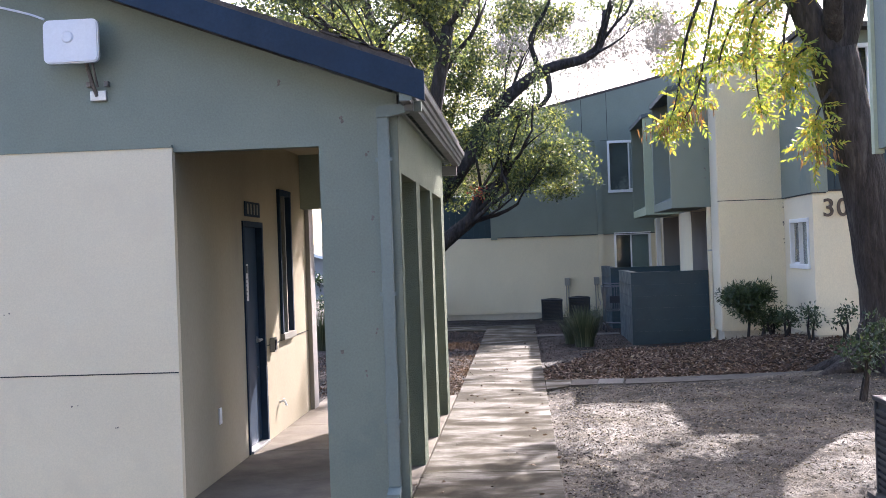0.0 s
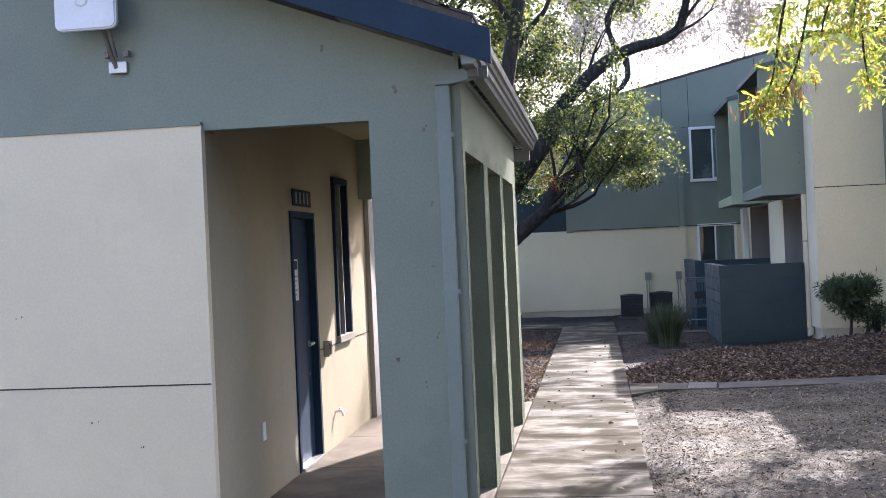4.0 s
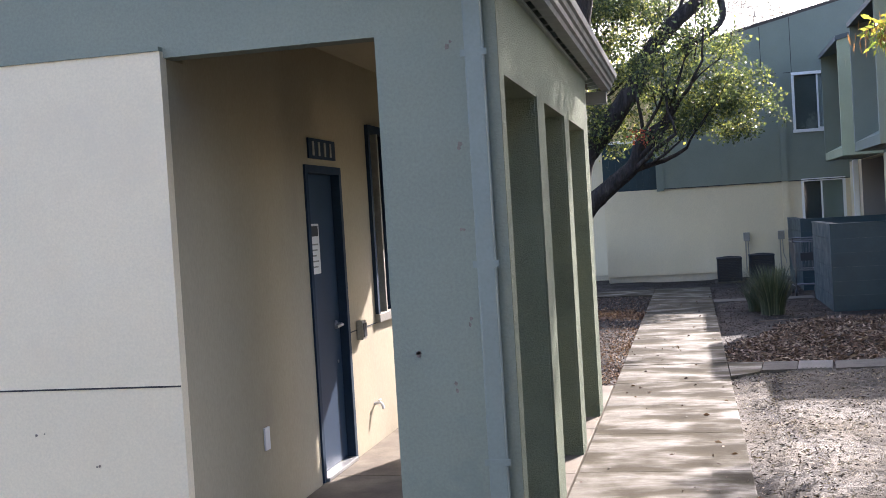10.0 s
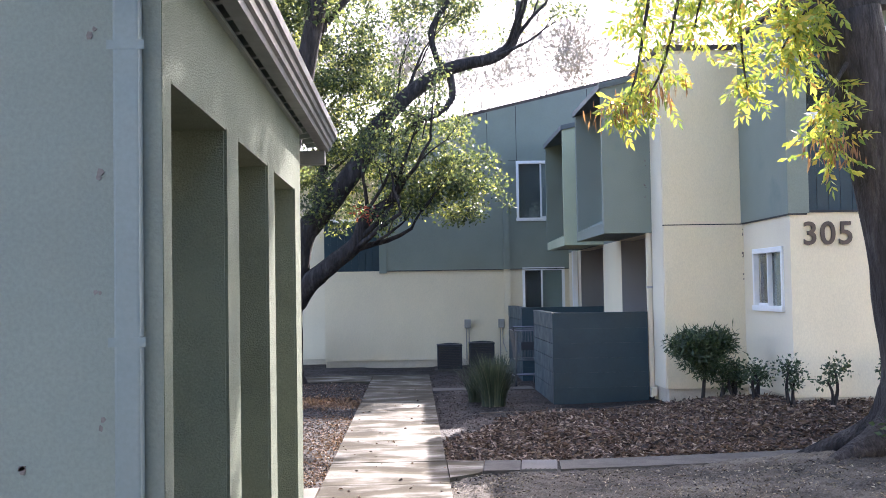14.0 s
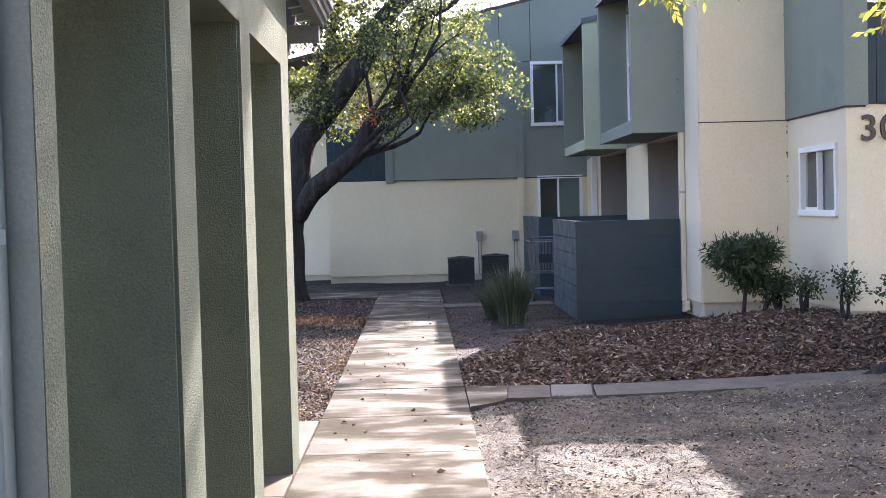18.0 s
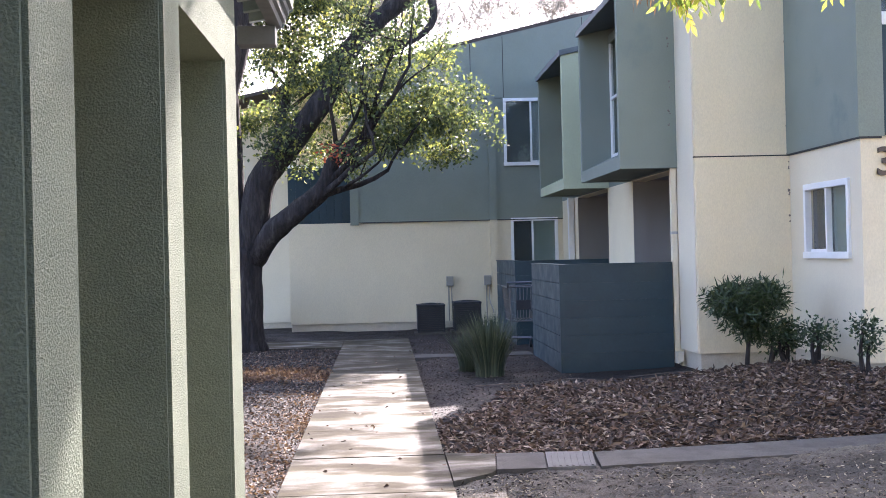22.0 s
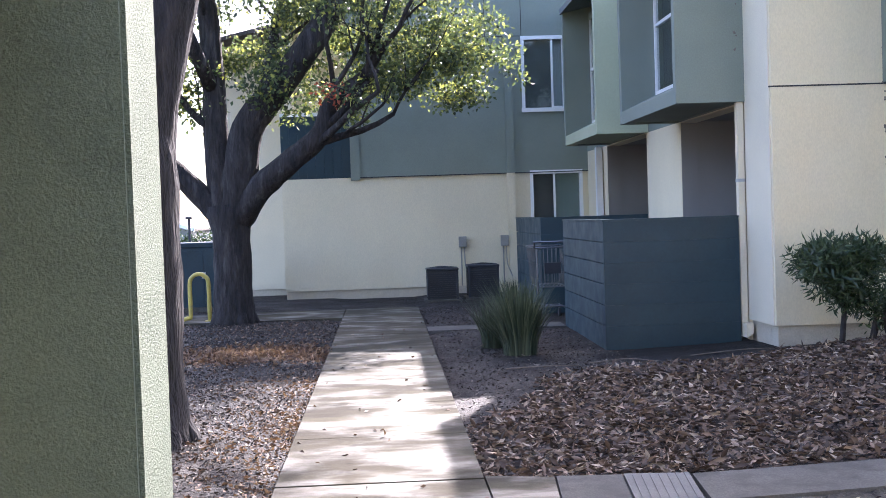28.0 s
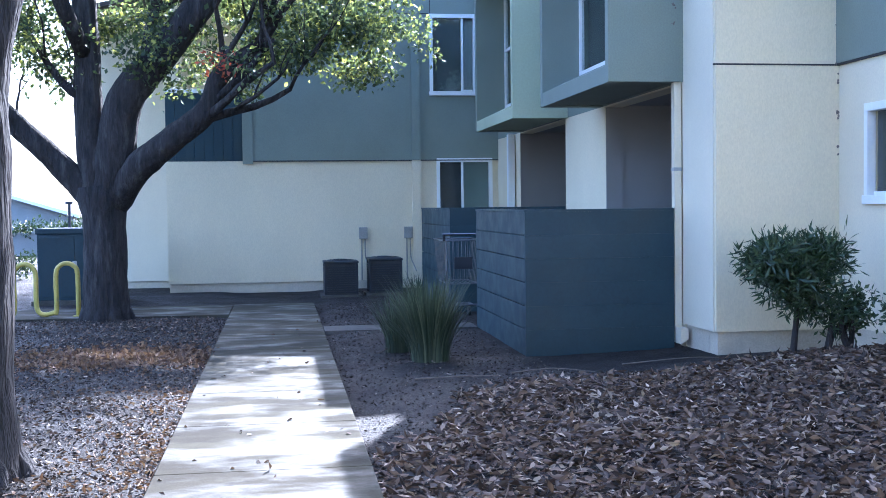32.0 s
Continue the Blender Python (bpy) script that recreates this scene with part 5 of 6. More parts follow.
    for line in ends[:2] + ends[5:6]:
        for _ in range(90):
            P.append(np.array(line[rng.integers(len(line) - 5, len(line))]) + rng.normal(size=3) * [0.12, 0.12, 0.05]); W.append((rng.normal() * 0.15, rng.normal() * 0.15, -1)); L.append(rng.uniform(0.08, 0.16))
    s = new("seed_keys", cards("seed_keys", np.array(P), np.array(W), L, np.array(L) * 0.16, keys, rng, fold=0.05))
    s.parent, s["label"], s["kind"] = t, "hanging brown seed keys", "stuff"


ash_tree()


def bare_trees():
    for k, (x, y, h) in enumerate(((0.5, 33, 10.0), (5.0, 34, 10.8), (-2.6, 36, 10.0), (8.2, 32, 10.8), (2.6, 36, 10.8))):
        t = thing("bare_tree", "leafless tree behind the back building's roof", "tree", group="leafless trees behind the roof")
        rnd, bm, tips = random.Random(40 + k), bmesh.new(), []
        tube(bm, bend([(x, y, -0.1), (x + 0.1, y, h * 0.25), (x, y, h * 0.45)], 4), [0.2 - 0.01 * i for i in range(9)], 8, 0.05, k)
        for _ in range(6):
            grow(bm, (x, y, h * rnd.uniform(0.36, 0.45)), (rnd.uniform(-1, 1), rnd.uniform(-1, 1), 1.4), 0.07, 2.6, 4, rnd, tips, 0.35, 5)
        part("trunk", bm, TWIG, t)
        rng = np.random.default_rng(k)
        c = np.array([tuple(p) for p in tips])
        p, w, l = leaf_sprays(rng, c, 4, 0.18, 0.5, 0.9)
        s = new("twig_spray", cards("twig_spray", p, w, l, np.full(len(l), 0.028), TWIG, rng, fold=0.0))
        s.parent, s["kind"] = t, "stuff"


bare_trees()


# ---- shrubs ----
def shrub(x, y, lobes, leaf, label, mat, seed, stems=3, width=0.35, spacing=420, per=16, spread=0.05):
    t = thing("shrub", label, "shrub")
    rnd, rng = random.Random(seed), np.random.default_rng(seed)
    z = ground_z(x, y)
    for k in range(stems):
        lx, ly, lz = lobes[k % len(lobes)][:3]
        line = bend([(x + rnd.uniform(-0.04, 0.04), y + rnd.uniform(-0.04, 0.04), z - 0.05), (x + (lx - x) * 0.35 + rnd.uniform(-0.05, 0.05), y + (ly - y) * 0.4, z + (lz - z) * 0.5), (lx, ly, lz)], 4)
        part("stem", tube(bmesh.new(), line, [0.028 - 0.0022 * i for i in range(9)], 7, 0.08, k), BARK, t)
    p, w, l = leaf_sprays(rng, lobe_points(rng, lobes, spacing), per, spread, leaf, 0.15)
    f = new("foliage", cards("foliage", p, w, l, l * width, mat, rng, fold=0.15))
    f.parent = t


shrub(4.0, 12.85, [(3.97, 12.85, 0.90, 0.40, 0.36, 0.17), (3.74, 12.8, 0.86, 0.22, 0.25, 0.20), (4.22, 12.85, 0.88, 0.22, 0.25, 0.20), (3.97, 12.8, 0.70, 0.34, 0.3, 0.17), (4.0, 12.8, 0.56, 0.22, 0.2, 0.13)], 0.085, "clipped flat-topped dark green shrub on a bare stem", HEDGE_LEAF, 21, 1, 0.20, 6000, 16, 0.04)
shrub(4.18, 12.72, [(4.2, 12.7, 0.48, 0.2, 0.2, 0.14), (4.32, 12.75, 0.42, 0.16, 0.16, 0.12)], 0.07, "small dark shrub leaning out below the clipped one", HEDGE_LEAF, 28, 2, 0.25, 4000, 14, 0.04)
shrub(4.32, 12.7, [(4.28, 12.6, 0.55, 0.22, 0.2, 0.17), (4.42, 12.75, 0.5, 0.2, 0.2, 0.18)], 0.05, "small leafy shrub beside the wing wall", HEDGE_LEAF, 22, 3, 0.5, 3600, 14, 0.035)
shrub(4.45, 12.2, [(4.42, 12.1, 0.58, 0.2, 0.18, 0.15), (4.55, 12.25, 0.52, 0.17, 0.18, 0.15)], 0.05, "sparse shrub with several stems by the wing", HEDGE_LEAF, 23, 4, 0.5, 3600, 14, 0.035)
shrub(4.62, 11.45, [(4.60, 11.4, 0.66, 0.17, 0.16, 0.16), (4.68, 11.45, 0.52, 0.15, 0.14, 0.12)], 0.05, "young leafy shrub on a single stem", HEDGE_LEAF, 24, 2, 0.5, 4200, 14, 0.035)
shrub(5.10, 11.35, [(5.10, 11.3, 0.64, 0.18, 0.16, 0.14), (5.02, 11.35, 0.52, 0.14, 0.14, 0.1)], 0.05, "young leafy shrub below the house number", HEDGE_LEAF, 25, 2, 0.5, 4200, 14, 0.035)
shrub(5.75, 11.3, [(5.75, 11.3, 0.66, 0.2, 0.18, 0.16)], 0.05, "small shrub along the wing wall", HEDGE_LEAF, 26, 2, 0.5, 4200, 14, 0.035)
shrub(3.98, 6.75, [(4.0, 6.7, 0.55, 0.28, 0.3, 0.28), (4.15, 6.8, 0.75, 0.25, 0.25, 0.2)], 0.06, "leggy shrub in front of the ash trunk", HEDGE_LEAF, 27, 4, 0.5, 1700, 12, 0.05)
shrub(-5.3, 27.6, [(-5.5, 27.6, 0.32, 0.5, 0.4, 0.3), (-4.9, 27.5, 0.28, 0.4, 0.4, 0.26)], 0.08, "low dark bush at the far side of the cross walk", HEDGE_LEAF, 29, 3, 0.5, 900, 12, 0.06)


def clump(x, y, n, high, spread, label, seed, foot=0.09):
    t = thing("grass_clump", label, "ornamental grass")
    rng = np.random.default_rng(seed)
    z = ground_z(x, y)
    V, Fs = [], []
    for _ in range(n):
        a, out, h = rng.uniform(0, 2 * math.pi), rng.uniform(0.02, 1) ** 1.4 * spread, high * rng.uniform(0.5, 1.05)
        d, s, w = np.array((math.cos(a), math.sin(a), 0)), np.array((-math.sin(a), math.cos(a), 0)), rng.uniform(0.004, 0.008)
        b = np.array((x, y, z - 0.02)) + d * foot * math.sqrt(rng.uniform())
        i0 = len(V)
        for k in range(4):
            u = k / 4
            c = b + d * out * u ** 1.8 + np.array((0, 0, h * u))
            V.extend([tuple(c - s * w * (1 - u * 0.6)), tuple(c + s * w * (1 - u * 0.6))])
        V.append(tuple(b + d * out + np.array((0, 0, h * 0.97))))
        for k in range(3):
            Fs.append((i0 + 2 * k, i0 + 2 * k + 1, i0 + 2 * k + 3, i0 + 2 * k + 2))
        Fs.append((i0 + 6, i0 + 7, i0 + 8))
    me = bpy.data.meshes.new("foliage")
    me.from_pydata(V, [], Fs)
    me.materials.append(GRASS_LEAF)
    ob = new("foliage", me)
    ob.parent = t


clump(1.42, 14.45, 760, 0.80, 0.42, "tall green strappy grass clump by the enclosure", 31, 0.17)
clump(1.22, 15.1, 260, 0.62, 0.36, "lower grass clump behind the tall one", 34, 0.13)
clump(-3.45, 15.2, 260, 0.85, 0.4, "upright green grass clump behind the office", 32)
clump(1.95, 19.6, 120, 0.45, 0.25, "small grass clump near the condensers", 33)

# ---- yard things ----
def condenser(x, y, w, h, label):
    t = thing("ac_condenser", label, "air conditioner", group="condensers at the back wall")
    z = ground_z(x, y)
    part("pad", one_box(x - 0.05, x + w + 0.05, y - 0.05, y + w + 0.05, z - 0.05, z + 0.04, bevel=0.005), CONCRETE_GREY, t)
    z += 0.04
    part("body", one_box(x + 0.02, x + w - 0.02, y + 0.02, y + w - 0.02, z, z + h - 0.04), JOINT, t)
    for i in range(2):
        for k in range(2):
            cx, cy = x + i * (w - 0.035), y + k * (w - 0.035)
            part("corner_post", one_box(cx, cx + 0.035, cy, cy + 0.035, z, z + h - 0.03, bevel=0.004), AC_DARK, t)
    n = 12
    for k in range(n):
        zz = z + 0.03 + (h - 0.10) * k / n
        part("louvre", one_box(x + 0.035, x + w - 0.035, y + 0.004, y + 0.022, zz, zz + (h - 0.1) / n * 0.55), AC_DARK, t)
        part("louvre", one_box(x + 0.004, x + 0.022, y + 0.035, y + w - 0.035, zz, zz + (h - 0.1) / n * 0.55), AC_DARK, t)
    part("top_cover", one_box(x - 0.008, x + w + 0.008, y - 0.008, y + w + 0.008, z + h - 0.035, z + h, bevel=0.01), AC_DARK, t)
    bm = bmesh.new()
    c = (x + w / 2, y + w / 2)
    for r in (0.07, 0.12, 0.17, 0.2):
        ring = [(c[0] + r * math.cos(a * math.pi / 10), c[1] + r * math.sin(a * math.pi / 10), z + h + 0.03 - 0.1 * r) for a in range(21)]
        tube(bm, ring, [0.004] * 21, 4)
    part("fan_guard", bm, AC_DARK, t)


condenser(0.79, 21.5, 0.50, 0.50, "dark grey air conditioning condenser on a pad")
condenser(1.46, 21.6, 0.50, 0.52, "dark grey air conditioning condenser beside the pilaster")
condenser(2.70, 1.45, 0.70, 0.66, "pale-topped condenser beside the neighbouring wall")


def disconnect(x, z, label):
    t = thing("meter_box", label, "electric box")
    part("box", one_box(x, x + 0.135, B - 0.10, B - 0.001, z, z + 0.19, bevel=0.006), BOX_GREY, t)
    part("cover", one_box(x + 0.008, x + 0.127, B - 0.107, B - 0.10, z + 0.01, z + 0.17, bevel=0.003), BOX_GREY, t)
    bm = bmesh.new()
    tube(bm, [(x + 0.04, B - 0.05, z), (x + 0.04, B - 0.05, 0.12)], [0.012] * 2, 8)
    tube(bm, bend([(x + 0.095, B - 0.05, z), (x + 0.10, B - 0.08, z - 0.3), (x + 0.13, B - 0.3, 0.35), (x + 0.1, B - 0.8, 0.3)], 4), [0.010] * 13, 7)
    part("conduit", bm, BOX_GREY, t)


disconnect(1.42, 0.79, "grey electric disconnect box on the cream wall")
disconnect(2.16, 0.79, "grey electric disconnect box beside the pilaster")


def cart():
    t = thing("shopping_cart", "abandoned wire shopping cart beside the patio fence", "cart")
    x0, x1, y0, y1 = 2.0, 2.45, 17.55, 18.35
    z = ground_z(2.2, 18)
    def wires(lines, r):
        bm = bmesh.new()
        for ln in lines:
            tube(bm, ln, [r] * len(ln), 6)
        return bm
    ring = lambda zz, e: [(x0 - e, y0 - e, zz), (x1 + e, y0 - e, zz), (x1 + e, y1 + e, zz), (x0 - e, y1 + e, zz), (x0 - e, y0 - e, zz)]
    part("rim", wires([ring(z + 0.95, 0.0)], 0.011), CHROME, t)
    part("base_rail", wires([ring(z + 0.45, -0.05)], 0.009), CHROME, t)
    lines = []
    for k in range(9):
        u = k / 8
        xx, yy = x0 + (x1 - x0) * u, y0 + (y1 - y0) * u
        xi, yi = x0 + 0.05 + (x1 - x0 - 0.1) * u, y0 + 0.05 + (y1 - y0 - 0.1) * u
        lines += [[(xx, y0, z + 0.95), (xi, y0 + 0.05, z + 0.45)], [(xx, y1, z + 0.95), (xi, y1 - 0.05, z + 0.45)], [(x0, yy, z + 0.95), (x0 + 0.05, yi, z + 0.45)], [(x1, yy, z + 0.95), (x1 - 0.05, yi, z + 0.45)], [(xi, y0 + 0.05, z + 0.45), (xi, y1 - 0.05, z + 0.45)]]
    part("basket", wires(lines, 0.003), CHROME, t)
    part("frame", wires([bend([(xx, y0 + 0.02, z + 0.95), (xx, y0 + 0.0, z + 0.5), (xx, y0 + 0.1, z + 0.2), (xx, y1, z + 0.16)], 4) for xx in (x0 + 0.03, x1 - 0.03)] + [[(x0 + 0.03, y0 + 0.1, z + 0.2), (x1 - 0.03, y0 + 0.1, z + 0.2)], [(x0 + 0.03, y1, z + 0.16), (x1 - 0.03, y1, z + 0.16)]], 0.012), CHROME, t)
    part("handle", wires([[(x0 - 0.02, y0 - 0.05, z + 1.02), (x1 + 0.02, y0 - 0.05, z + 1.02)], [(x0, y0 - 0.05, z + 1.02), (x0, y0, z + 0.95)], [(x1, y0 - 0.05, z + 1.02), (x1, y0, z + 0.95)]], 0.013), CHROME, t)
    part("child_seat_flap", one_box(x0 + 0.12, x1 - 0.12, y0 - 0.012, y0 + 0.01, z + 0.62, z + 0.76, bevel=0.004), AC_DARK, t)
    for xx in (x0 + 0.03, x1 - 0.03):
        for yy in (y0 + 0.1, y1):
            bm = bmesh.new()
            tube(bm, [(xx - 0.015, yy, z + 0.06), (xx + 0.015, yy, z + 0.06)], [0.06, 0.06], 14)
            wheel = part("wheel", bm, AC_DARK, t)
            part("fork", wires([[(xx, yy, z + 0.06), (xx, yy, z + 0.18)]], 0.009), CHROME, wheel)


cart()


def bike_rack():
    t = thing("bike_rack", "yellow painted wave bicycle rack by the cross walk", "bike rack")
    pts = []
    x, y, h = -4.10, 19.25, 0.66
    for k in range(4):
        pts += [(x, y, 0.08 if k else -0.05), (x, y, h - 0.15), (x + 0.04, y, h - 0.04), (x + 0.13, y, h), (x + 0.22, y, h - 0.04), (x + 0.26, y, h - 0.15), (x + 0.26, y, 0.16 if k < 3 else -0.05)]
        if k < 3:
            pts += [(x + 0.30, y, 0.05), (x + 0.38, y, 0.01 + 0.02), (x + 0.46, y, 0.05)]
        x += 0.52 - 0.02
    line = bend(pts, 3)
    part("tube", tube(bmesh.new(), line, [0.03] * len(line), 10), YELLOW, t, smooth=True)
    for xx in (-4.10, -2.34):
        part("base_flange", one_box(xx - 0.06, xx + 0.06, y - 0.06, y + 0.06, -0.002, 0.01), YELLOW, t)


bike_rack()


def transformer():
    t = thing("utility_cabinet", "dark green metal utility cabinet behind the oak", "utility box")
    x0, x1, y0, y1 = -3.22, -2.2, 21.2, 22.0
    part("pad", one_box(x0 - 0.08, x1 + 0.08, y0 - 0.08, y1 + 0.08, -0.1, 0.05, bevel=0.01), CONCRETE_GREY, t)
    part("body", one_box(x0, x1, y0, y1, 0.05, 0.98, bevel=0.012), TEAL, t)
    part("lid", one_box(x0 - 0.02, x1 + 0.02, y0 - 0.02, y1 + 0.02, 0.98, 1.06, bevel=0.015), TEAL, t)
    for a, b in ((x0 + 0.02, (x0 + x1) / 2 - 0.004), ((x0 + x1) / 2 + 0.004, x1 - 0.02)):
        part("door", one_box(a, b, y0 - 0.012, y0, 0.1, 0.94, bevel=0.004), TEAL, t)
    part("latch", one_box((x0 + x1) / 2 - 0.03, (x0 + x1) / 2 + 0.03, y0 - 0.03, y0 - 0.012, 0.5, 0.6, bevel=0.004), STEEL, t)


transformer()

# ---- distance to the left, seen past the oak and through the passage ----
def distance():
    h = thing("house", "low grey house with a white gable rake across the street", "house")
    def rake(x, d=0.0):
        return 5.0 - abs(x + 24) * 0.313 + d
    part("wall", prism(bmesh.new(), [(-37, -0.1), (-11.3, -0.1), (-11.3, rake(-11.3)), (-24, rake(-24)), (-37, rake(-37))], "y", 70, 82), HOUSE_WALL, h)
    for a, b in ((-37.6, -24), (-24, -10.9)):
        part("roof", prism(bmesh.new(), [(a, rake(a, 0.02)), (b, rake(b, 0.02)), (b, rake(b, 0.16)), (a, rake(a, 0.16))], "y", 69.5, 82.5), ROOFING, h, "shingle roof slope")
        part("rake_board", prism(bmesh.new(), [(a, rake(a, -0.03)), (b, rake(b, -0.03)), (b, rake(b, 0.17)), (a, rake(a, 0.17))], "y", 69.4, 69.49), WHITE, h, "white rake board")
    for x in (-17.5, -17.1, -16.7):
        part("vent_pipe", one_box(x, x + 0.12, 72, 72.12, rake(x), rake(x) + 0.55), BOX_GREY, h)
    for x in (-27, -22):
        w = part("window", one_box(x, x + 1.4, 69.95, 70.0, 0.9, 2.0), DARK, h)
        part("sill", one_box(x - 0.1, x + 1.5, 69.9, 69.96, 0.82, 0.9), WHITE, w)
    structure("garden_wall", one_box(-34, -5.0, 40, 40.2, -0.1, 0.64), HOUSE_WALL, "grey rendered garden wall along the street", "wall")
    structure("road", one_box(-60, 40, 44, 52, -0.1, -0.02), CONCRETE_GREY, "grey asphalt street beyond the yard", "road")
    g = thing("hedge", "long green hedge on top of the garden wall", "hedge", kind="stuff")
    rng = np.random.default_rng(77)
    cen = np.stack([rng.uniform(-30, -5.2, 800), rng.normal(40.1, 0.12, 800), rng.uniform(0.64, 0.92, 800)], 1)
    p, w, l = leaf_sprays(rng, cen, 12, 0.10, 0.12, 0.2)
    f = new("foliage", cards("foliage", p, w, l, l * 0.6, HEDGE_LEAF, rng))
    f.parent = g
    p = thing("lamp_post", "thin dark lamp post beyond the yard", "lamp post")
    bm = bmesh.new()
    tube(bm, [(-6.05, 39.5, -0.1), (-6.05, 39.5, 1.5)], [0.05, 0.04], 8)
    part("pole", bm, AC_DARK, p)
    part("lantern", one_box(-6.15, -5.95, 39.42, 39.58, 1.5, 1.57, bevel=0.02), AC_DARK, p)


distance()

# ---- litter, chips and sticks ----
def scatter(name, label, category, n, region, length, width, mat, seed, lift=0.02, flat=0.35):
    rng = np.random.default_rng(seed)
    P = []
    while len(P) < n:
        q = region(rng)
        if q is not None:
            P.append((q[0], q[1], (q[2] if len(q) > 2 else ground_z(q[0], q[1])) + rng.uniform(0.0, lift)))
    way = rng.normal(size=(n, 3))
    way[:, 2] *= flat
    l = rng.uniform(0.5, 1.4, n) * length
    me = cards(name, np.array(P), way, l, l * width, mat, rng, fold=0.3)
    return tagged(new(name, me), label, category, kind="stuff")


def bed(rng):
    x, y = rng.uniform(0.62, 8.0), rng.uniform(9.3, 12.9)
    edge = 12.75 - 0.3 * max(0, 2.4 - x) + 0.15 * noise.noise((x, 0, 3))
    near = 9.22 + 0.10 * max(0, x - 1.6) + 0.019 * max(0, x - 1.6) ** 2 + 0.06
    if x > XW - 0.05 and y > YW - 0.05 or y > edge or y < near:
        return None
    if x < 1.4 and y > 9.3 + 2.2 * (x - 0.6) + 1.2 + 0.4 * noise.noise((x * 2, y * 2, 1)):
        return None
    return x, y


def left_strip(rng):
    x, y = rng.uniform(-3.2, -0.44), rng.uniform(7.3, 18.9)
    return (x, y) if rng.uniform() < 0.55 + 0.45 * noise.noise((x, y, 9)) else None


def right_yard(rng):
    x, y = rng.uniform(0.6, 5.5), rng.uniform(1.0, 8.8)
    return (x, y) if y < 8.55 + 0.10 * max(0, x - 1.6) and rng.uniform() < 0.5 + 0.5 * noise.noise((x, y, 4)) else None


def far_right(rng):
    x, y = rng.uniform(0.62, 2.4), rng.uniform(10.5, 20.5)
    return (x, y) if not (x > 2.2 and y > 14.4) and not 16.75 < y < 17.35 else None


scatter("leaf_litter", "thick bed of dry brown leaves beside the curved strip", "leaf litter", 38000, bed, 0.062, 0.36, LITTER, 51, 0.05, 0.28)
scatter("leaf_litter", "fallen brown leaves and chips under the trees", "leaf litter", 6500, left_strip, 0.038, 0.5, LITTER, 52, 0.012, 0.35)
def left_drift(rng):
    x, y = rng.normal(-1.25, 0.6), rng.normal(15.2, 0.38)
    return (x, y) if x < -0.45 else None


def walk_edge(rng):
    x, y = -0.45 - abs(rng.normal(0, 0.28)), rng.uniform(7.4, 13.5)
    return (x, y) if rng.uniform() < 0.5 + 0.8 * noise.noise((x * 1.5, y * 1.1, 14)) else None


STRAW = leaf_material("tan_chips", [(0.0, (0.018, 0.014, 0.012)), (0.35, (0.05, 0.039, 0.03)), (0.65, (0.22, 0.18, 0.122)), (1.0, (0.50, 0.425, 0.30))], 0.75, 0.05, 0.2)
DRY_LEAF = leaf_material("tan_dry_leaf", [(0.0, (0.09, 0.05, 0.033)), (0.5, (0.165, 0.098, 0.06)), (1.0, (0.29, 0.185, 0.11))], 0.7, 0.2, 0.3)
scatter("leaf_litter", "drift of tan dry leaves beside the walk under the oak", "leaf litter", 4200, left_drift, 0.05, 0.5, DRY_LEAF, 61, 0.03, 0.6)
scatter("leaf_litter", "tan leaves gathered along the edge of the walk", "leaf litter", 2400, walk_edge, 0.036, 0.45, DRY_LEAF, 62, 0.015, 0.4)
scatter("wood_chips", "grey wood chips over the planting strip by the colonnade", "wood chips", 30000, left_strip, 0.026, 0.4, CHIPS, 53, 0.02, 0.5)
scatter("wood_chips", "wood chips and small debris over the bare yard", "wood chips", 48000, right_yard, 0.028, 0.32, STRAW, 54, 0.018, 0.35)
scatter("wood_chips", "chips and leaves on the dark soil by the patio", "wood chips", 7000, far_right, 0.026, 0.45, CHIPS, 55, 0.008, 0.3)
scatter("fallen_leaves", "a few fallen leaves lying on the walk", "fallen leaves", 150, lambda r: (r.uniform(XL, XR), r.uniform(-4, 18), 0.004), 0.042, 0.5, LITTER, 56, 0.003, 0.08)


def stick(pts, r):
    t = thing("stick", "pale dry stick lying on the soil", "stick", group="sticks on the soil")
    line = bend([(x, y, ground_z(x, y) + 0.012 + dz) for x, y, dz in pts], 4)
    part("wood", tube(bmesh.new(), line, [r * 0.55 * (1 - 0.5 * i / (len(line) - 1)) for i in range(len(line))], 6), STICK, t)


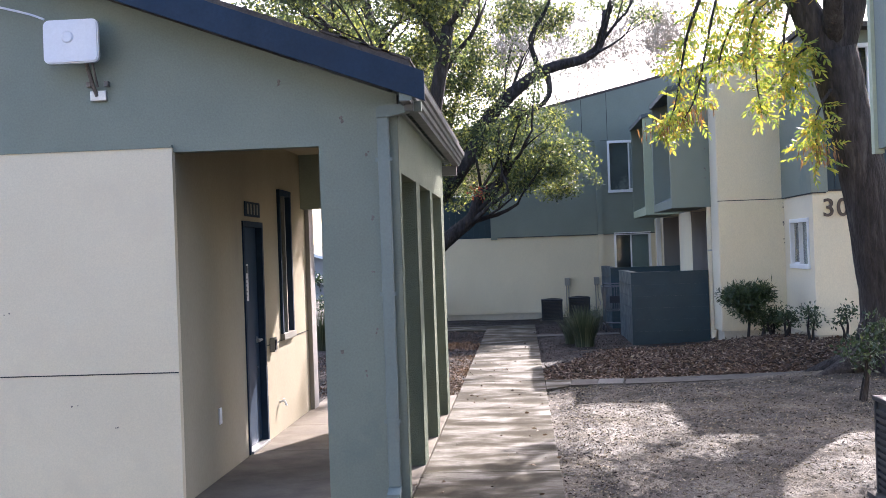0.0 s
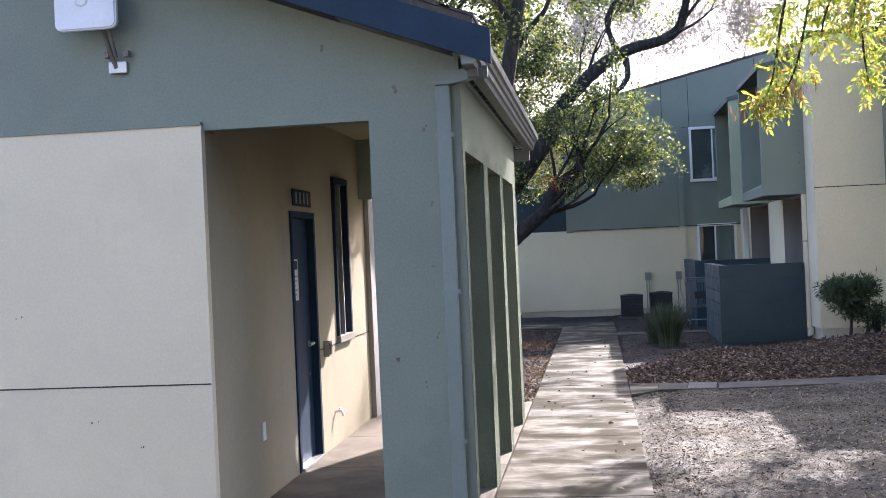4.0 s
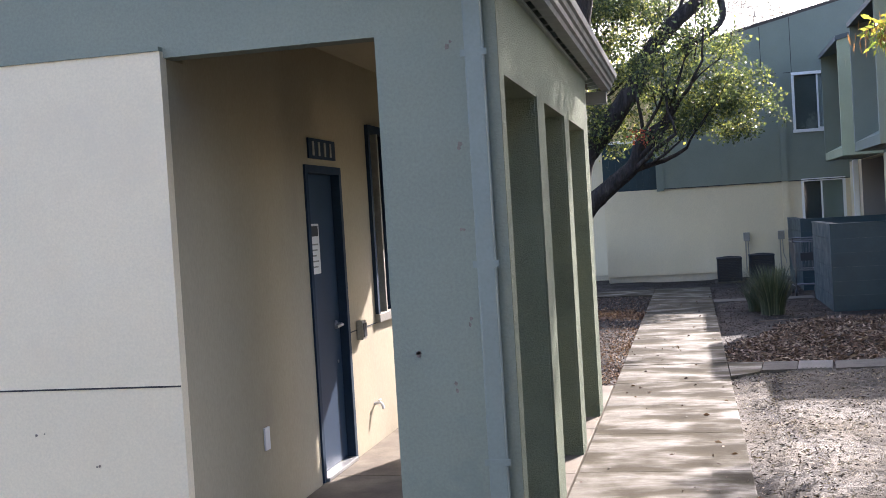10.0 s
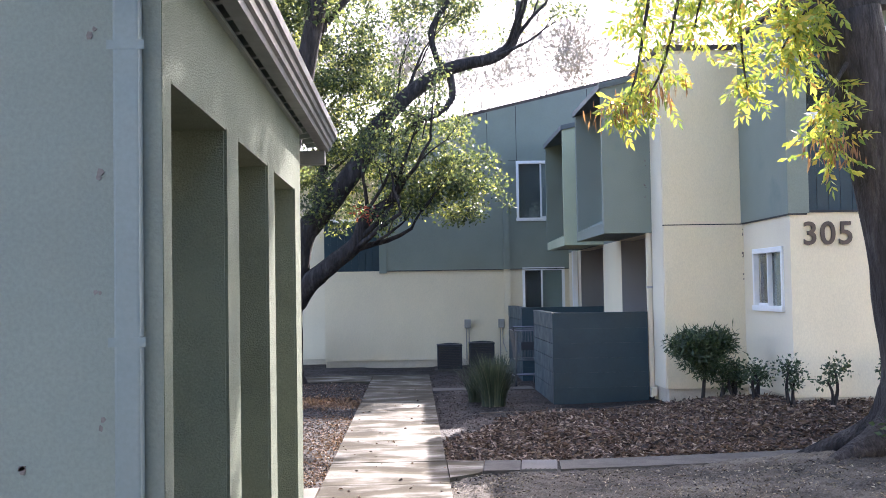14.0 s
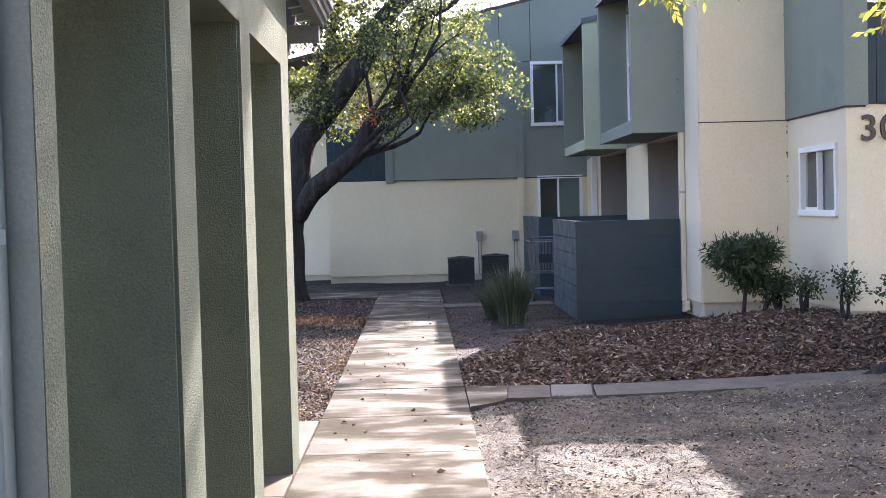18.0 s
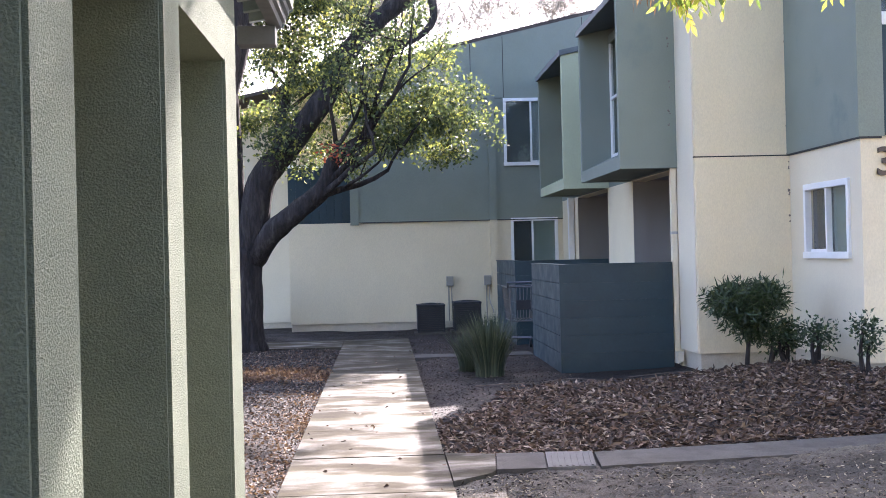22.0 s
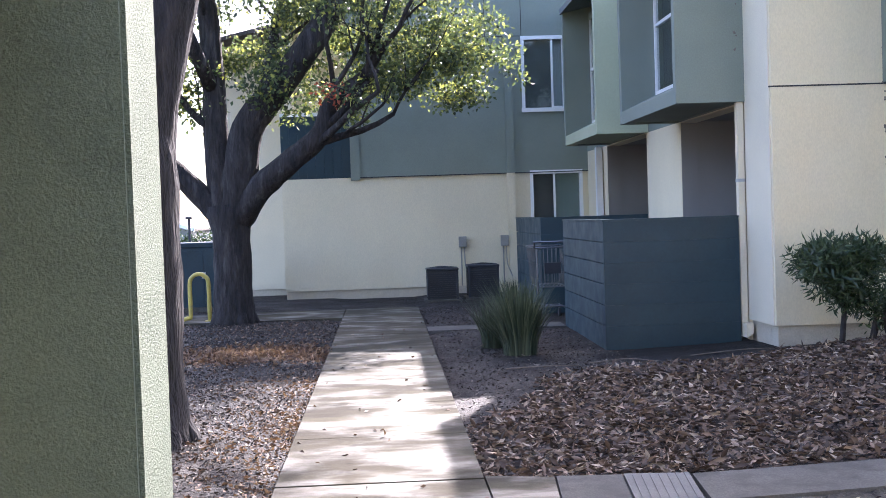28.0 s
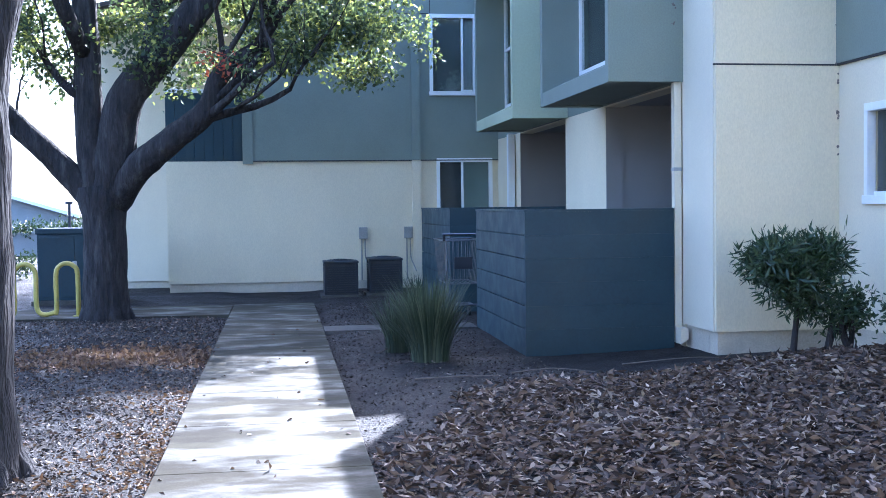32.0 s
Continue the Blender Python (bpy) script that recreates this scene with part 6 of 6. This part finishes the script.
for pts, r in ((((1.15, 13.3, 0), (1.5, 13.15, 0.01), (1.75, 13.05, 0)), 0.012), (((1.9, 13.35, 0), (2.2, 13.2, 0.02), (2.5, 13.1, 0)), 0.011), (((1.0, 14.9, 0), (1.15, 15.1, 0.04), (1.3, 15.3, 0.02)), 0.010), (((2.9, 13.7, 0), (3.4, 13.55, 0.02), (3.75, 13.5, 0)), 0.010), (((2.4, 8.1, 0), (2.55, 8.2, 0.01), (2.7, 8.22, 0)), 0.012)):
    stick(pts, r)


def wear_marks():
    rnd = random.Random(91)
    def flake(name, centre, axis, size, mat, label, category, n=1, spread=(0, 0)):
        g = thing(name, label, category, kind="stuff")
        for _ in range(n):
            a, c = centre[0] + rnd.uniform(-1, 1) * spread[0], centre[1] + rnd.uniform(-1, 1) * spread[1]
            r = size * rnd.uniform(0.5, 1.3)
            pts = [(a + r * rnd.uniform(0.5, 1) * math.cos(k), c + r * rnd.uniform(0.4, 1.2) * math.sin(k)) for k in range(6)]
            part("mark", prism(bmesh.new(), pts, axis[0], axis[1], axis[1] + axis[2]), mat, g)
    for x, z in ((-0.72, 2.47), (-0.70, 2.0), (-0.71, 1.62), (-0.70, 1.2), (-0.78, 0.9), (-0.95, 1.05), (-1.35, 3.0), (-0.9, 2.72)):
        flake("paint_chip", (x, z), ("y", F - 0.004, 0.003), 0.016, RUST, "small rusty chip in the green stucco", "wall mark", 2, (0.012, 0.02))
    for x, z in ((-2.6, 0.55), (-3.4, 1.4), (-2.9, 0.72), (-4.0, 0.5)):
        flake("paint_chip", (x, z), ("y", F - 0.039, 0.003), 0.008, RUST, "small dark scuff on the off-white wall", "wall mark", 2, (0.03, 0.03))
    for z in (1.75, 2.05, 2.35, 2.46, 2.75, 3.1, 3.45, 3.8):
        flake("caulk_stain", (XW - 0.012, z), ("y", YP - 0.005, 0.004), 0.02, RUST, "brown caulk stain in the wall corner", "wall mark", 3, (0.008, 0.05))
    for z in (2.9, 3.05, 3.4, 3.9):
        flake("caulk_stain", (XP - 0.10, z), ("y", YP + 0.715, 0.004), 0.013, RUST, "brown stain beside the downspout", "wall mark", 3, (0.02, 0.06))


wear_marks()
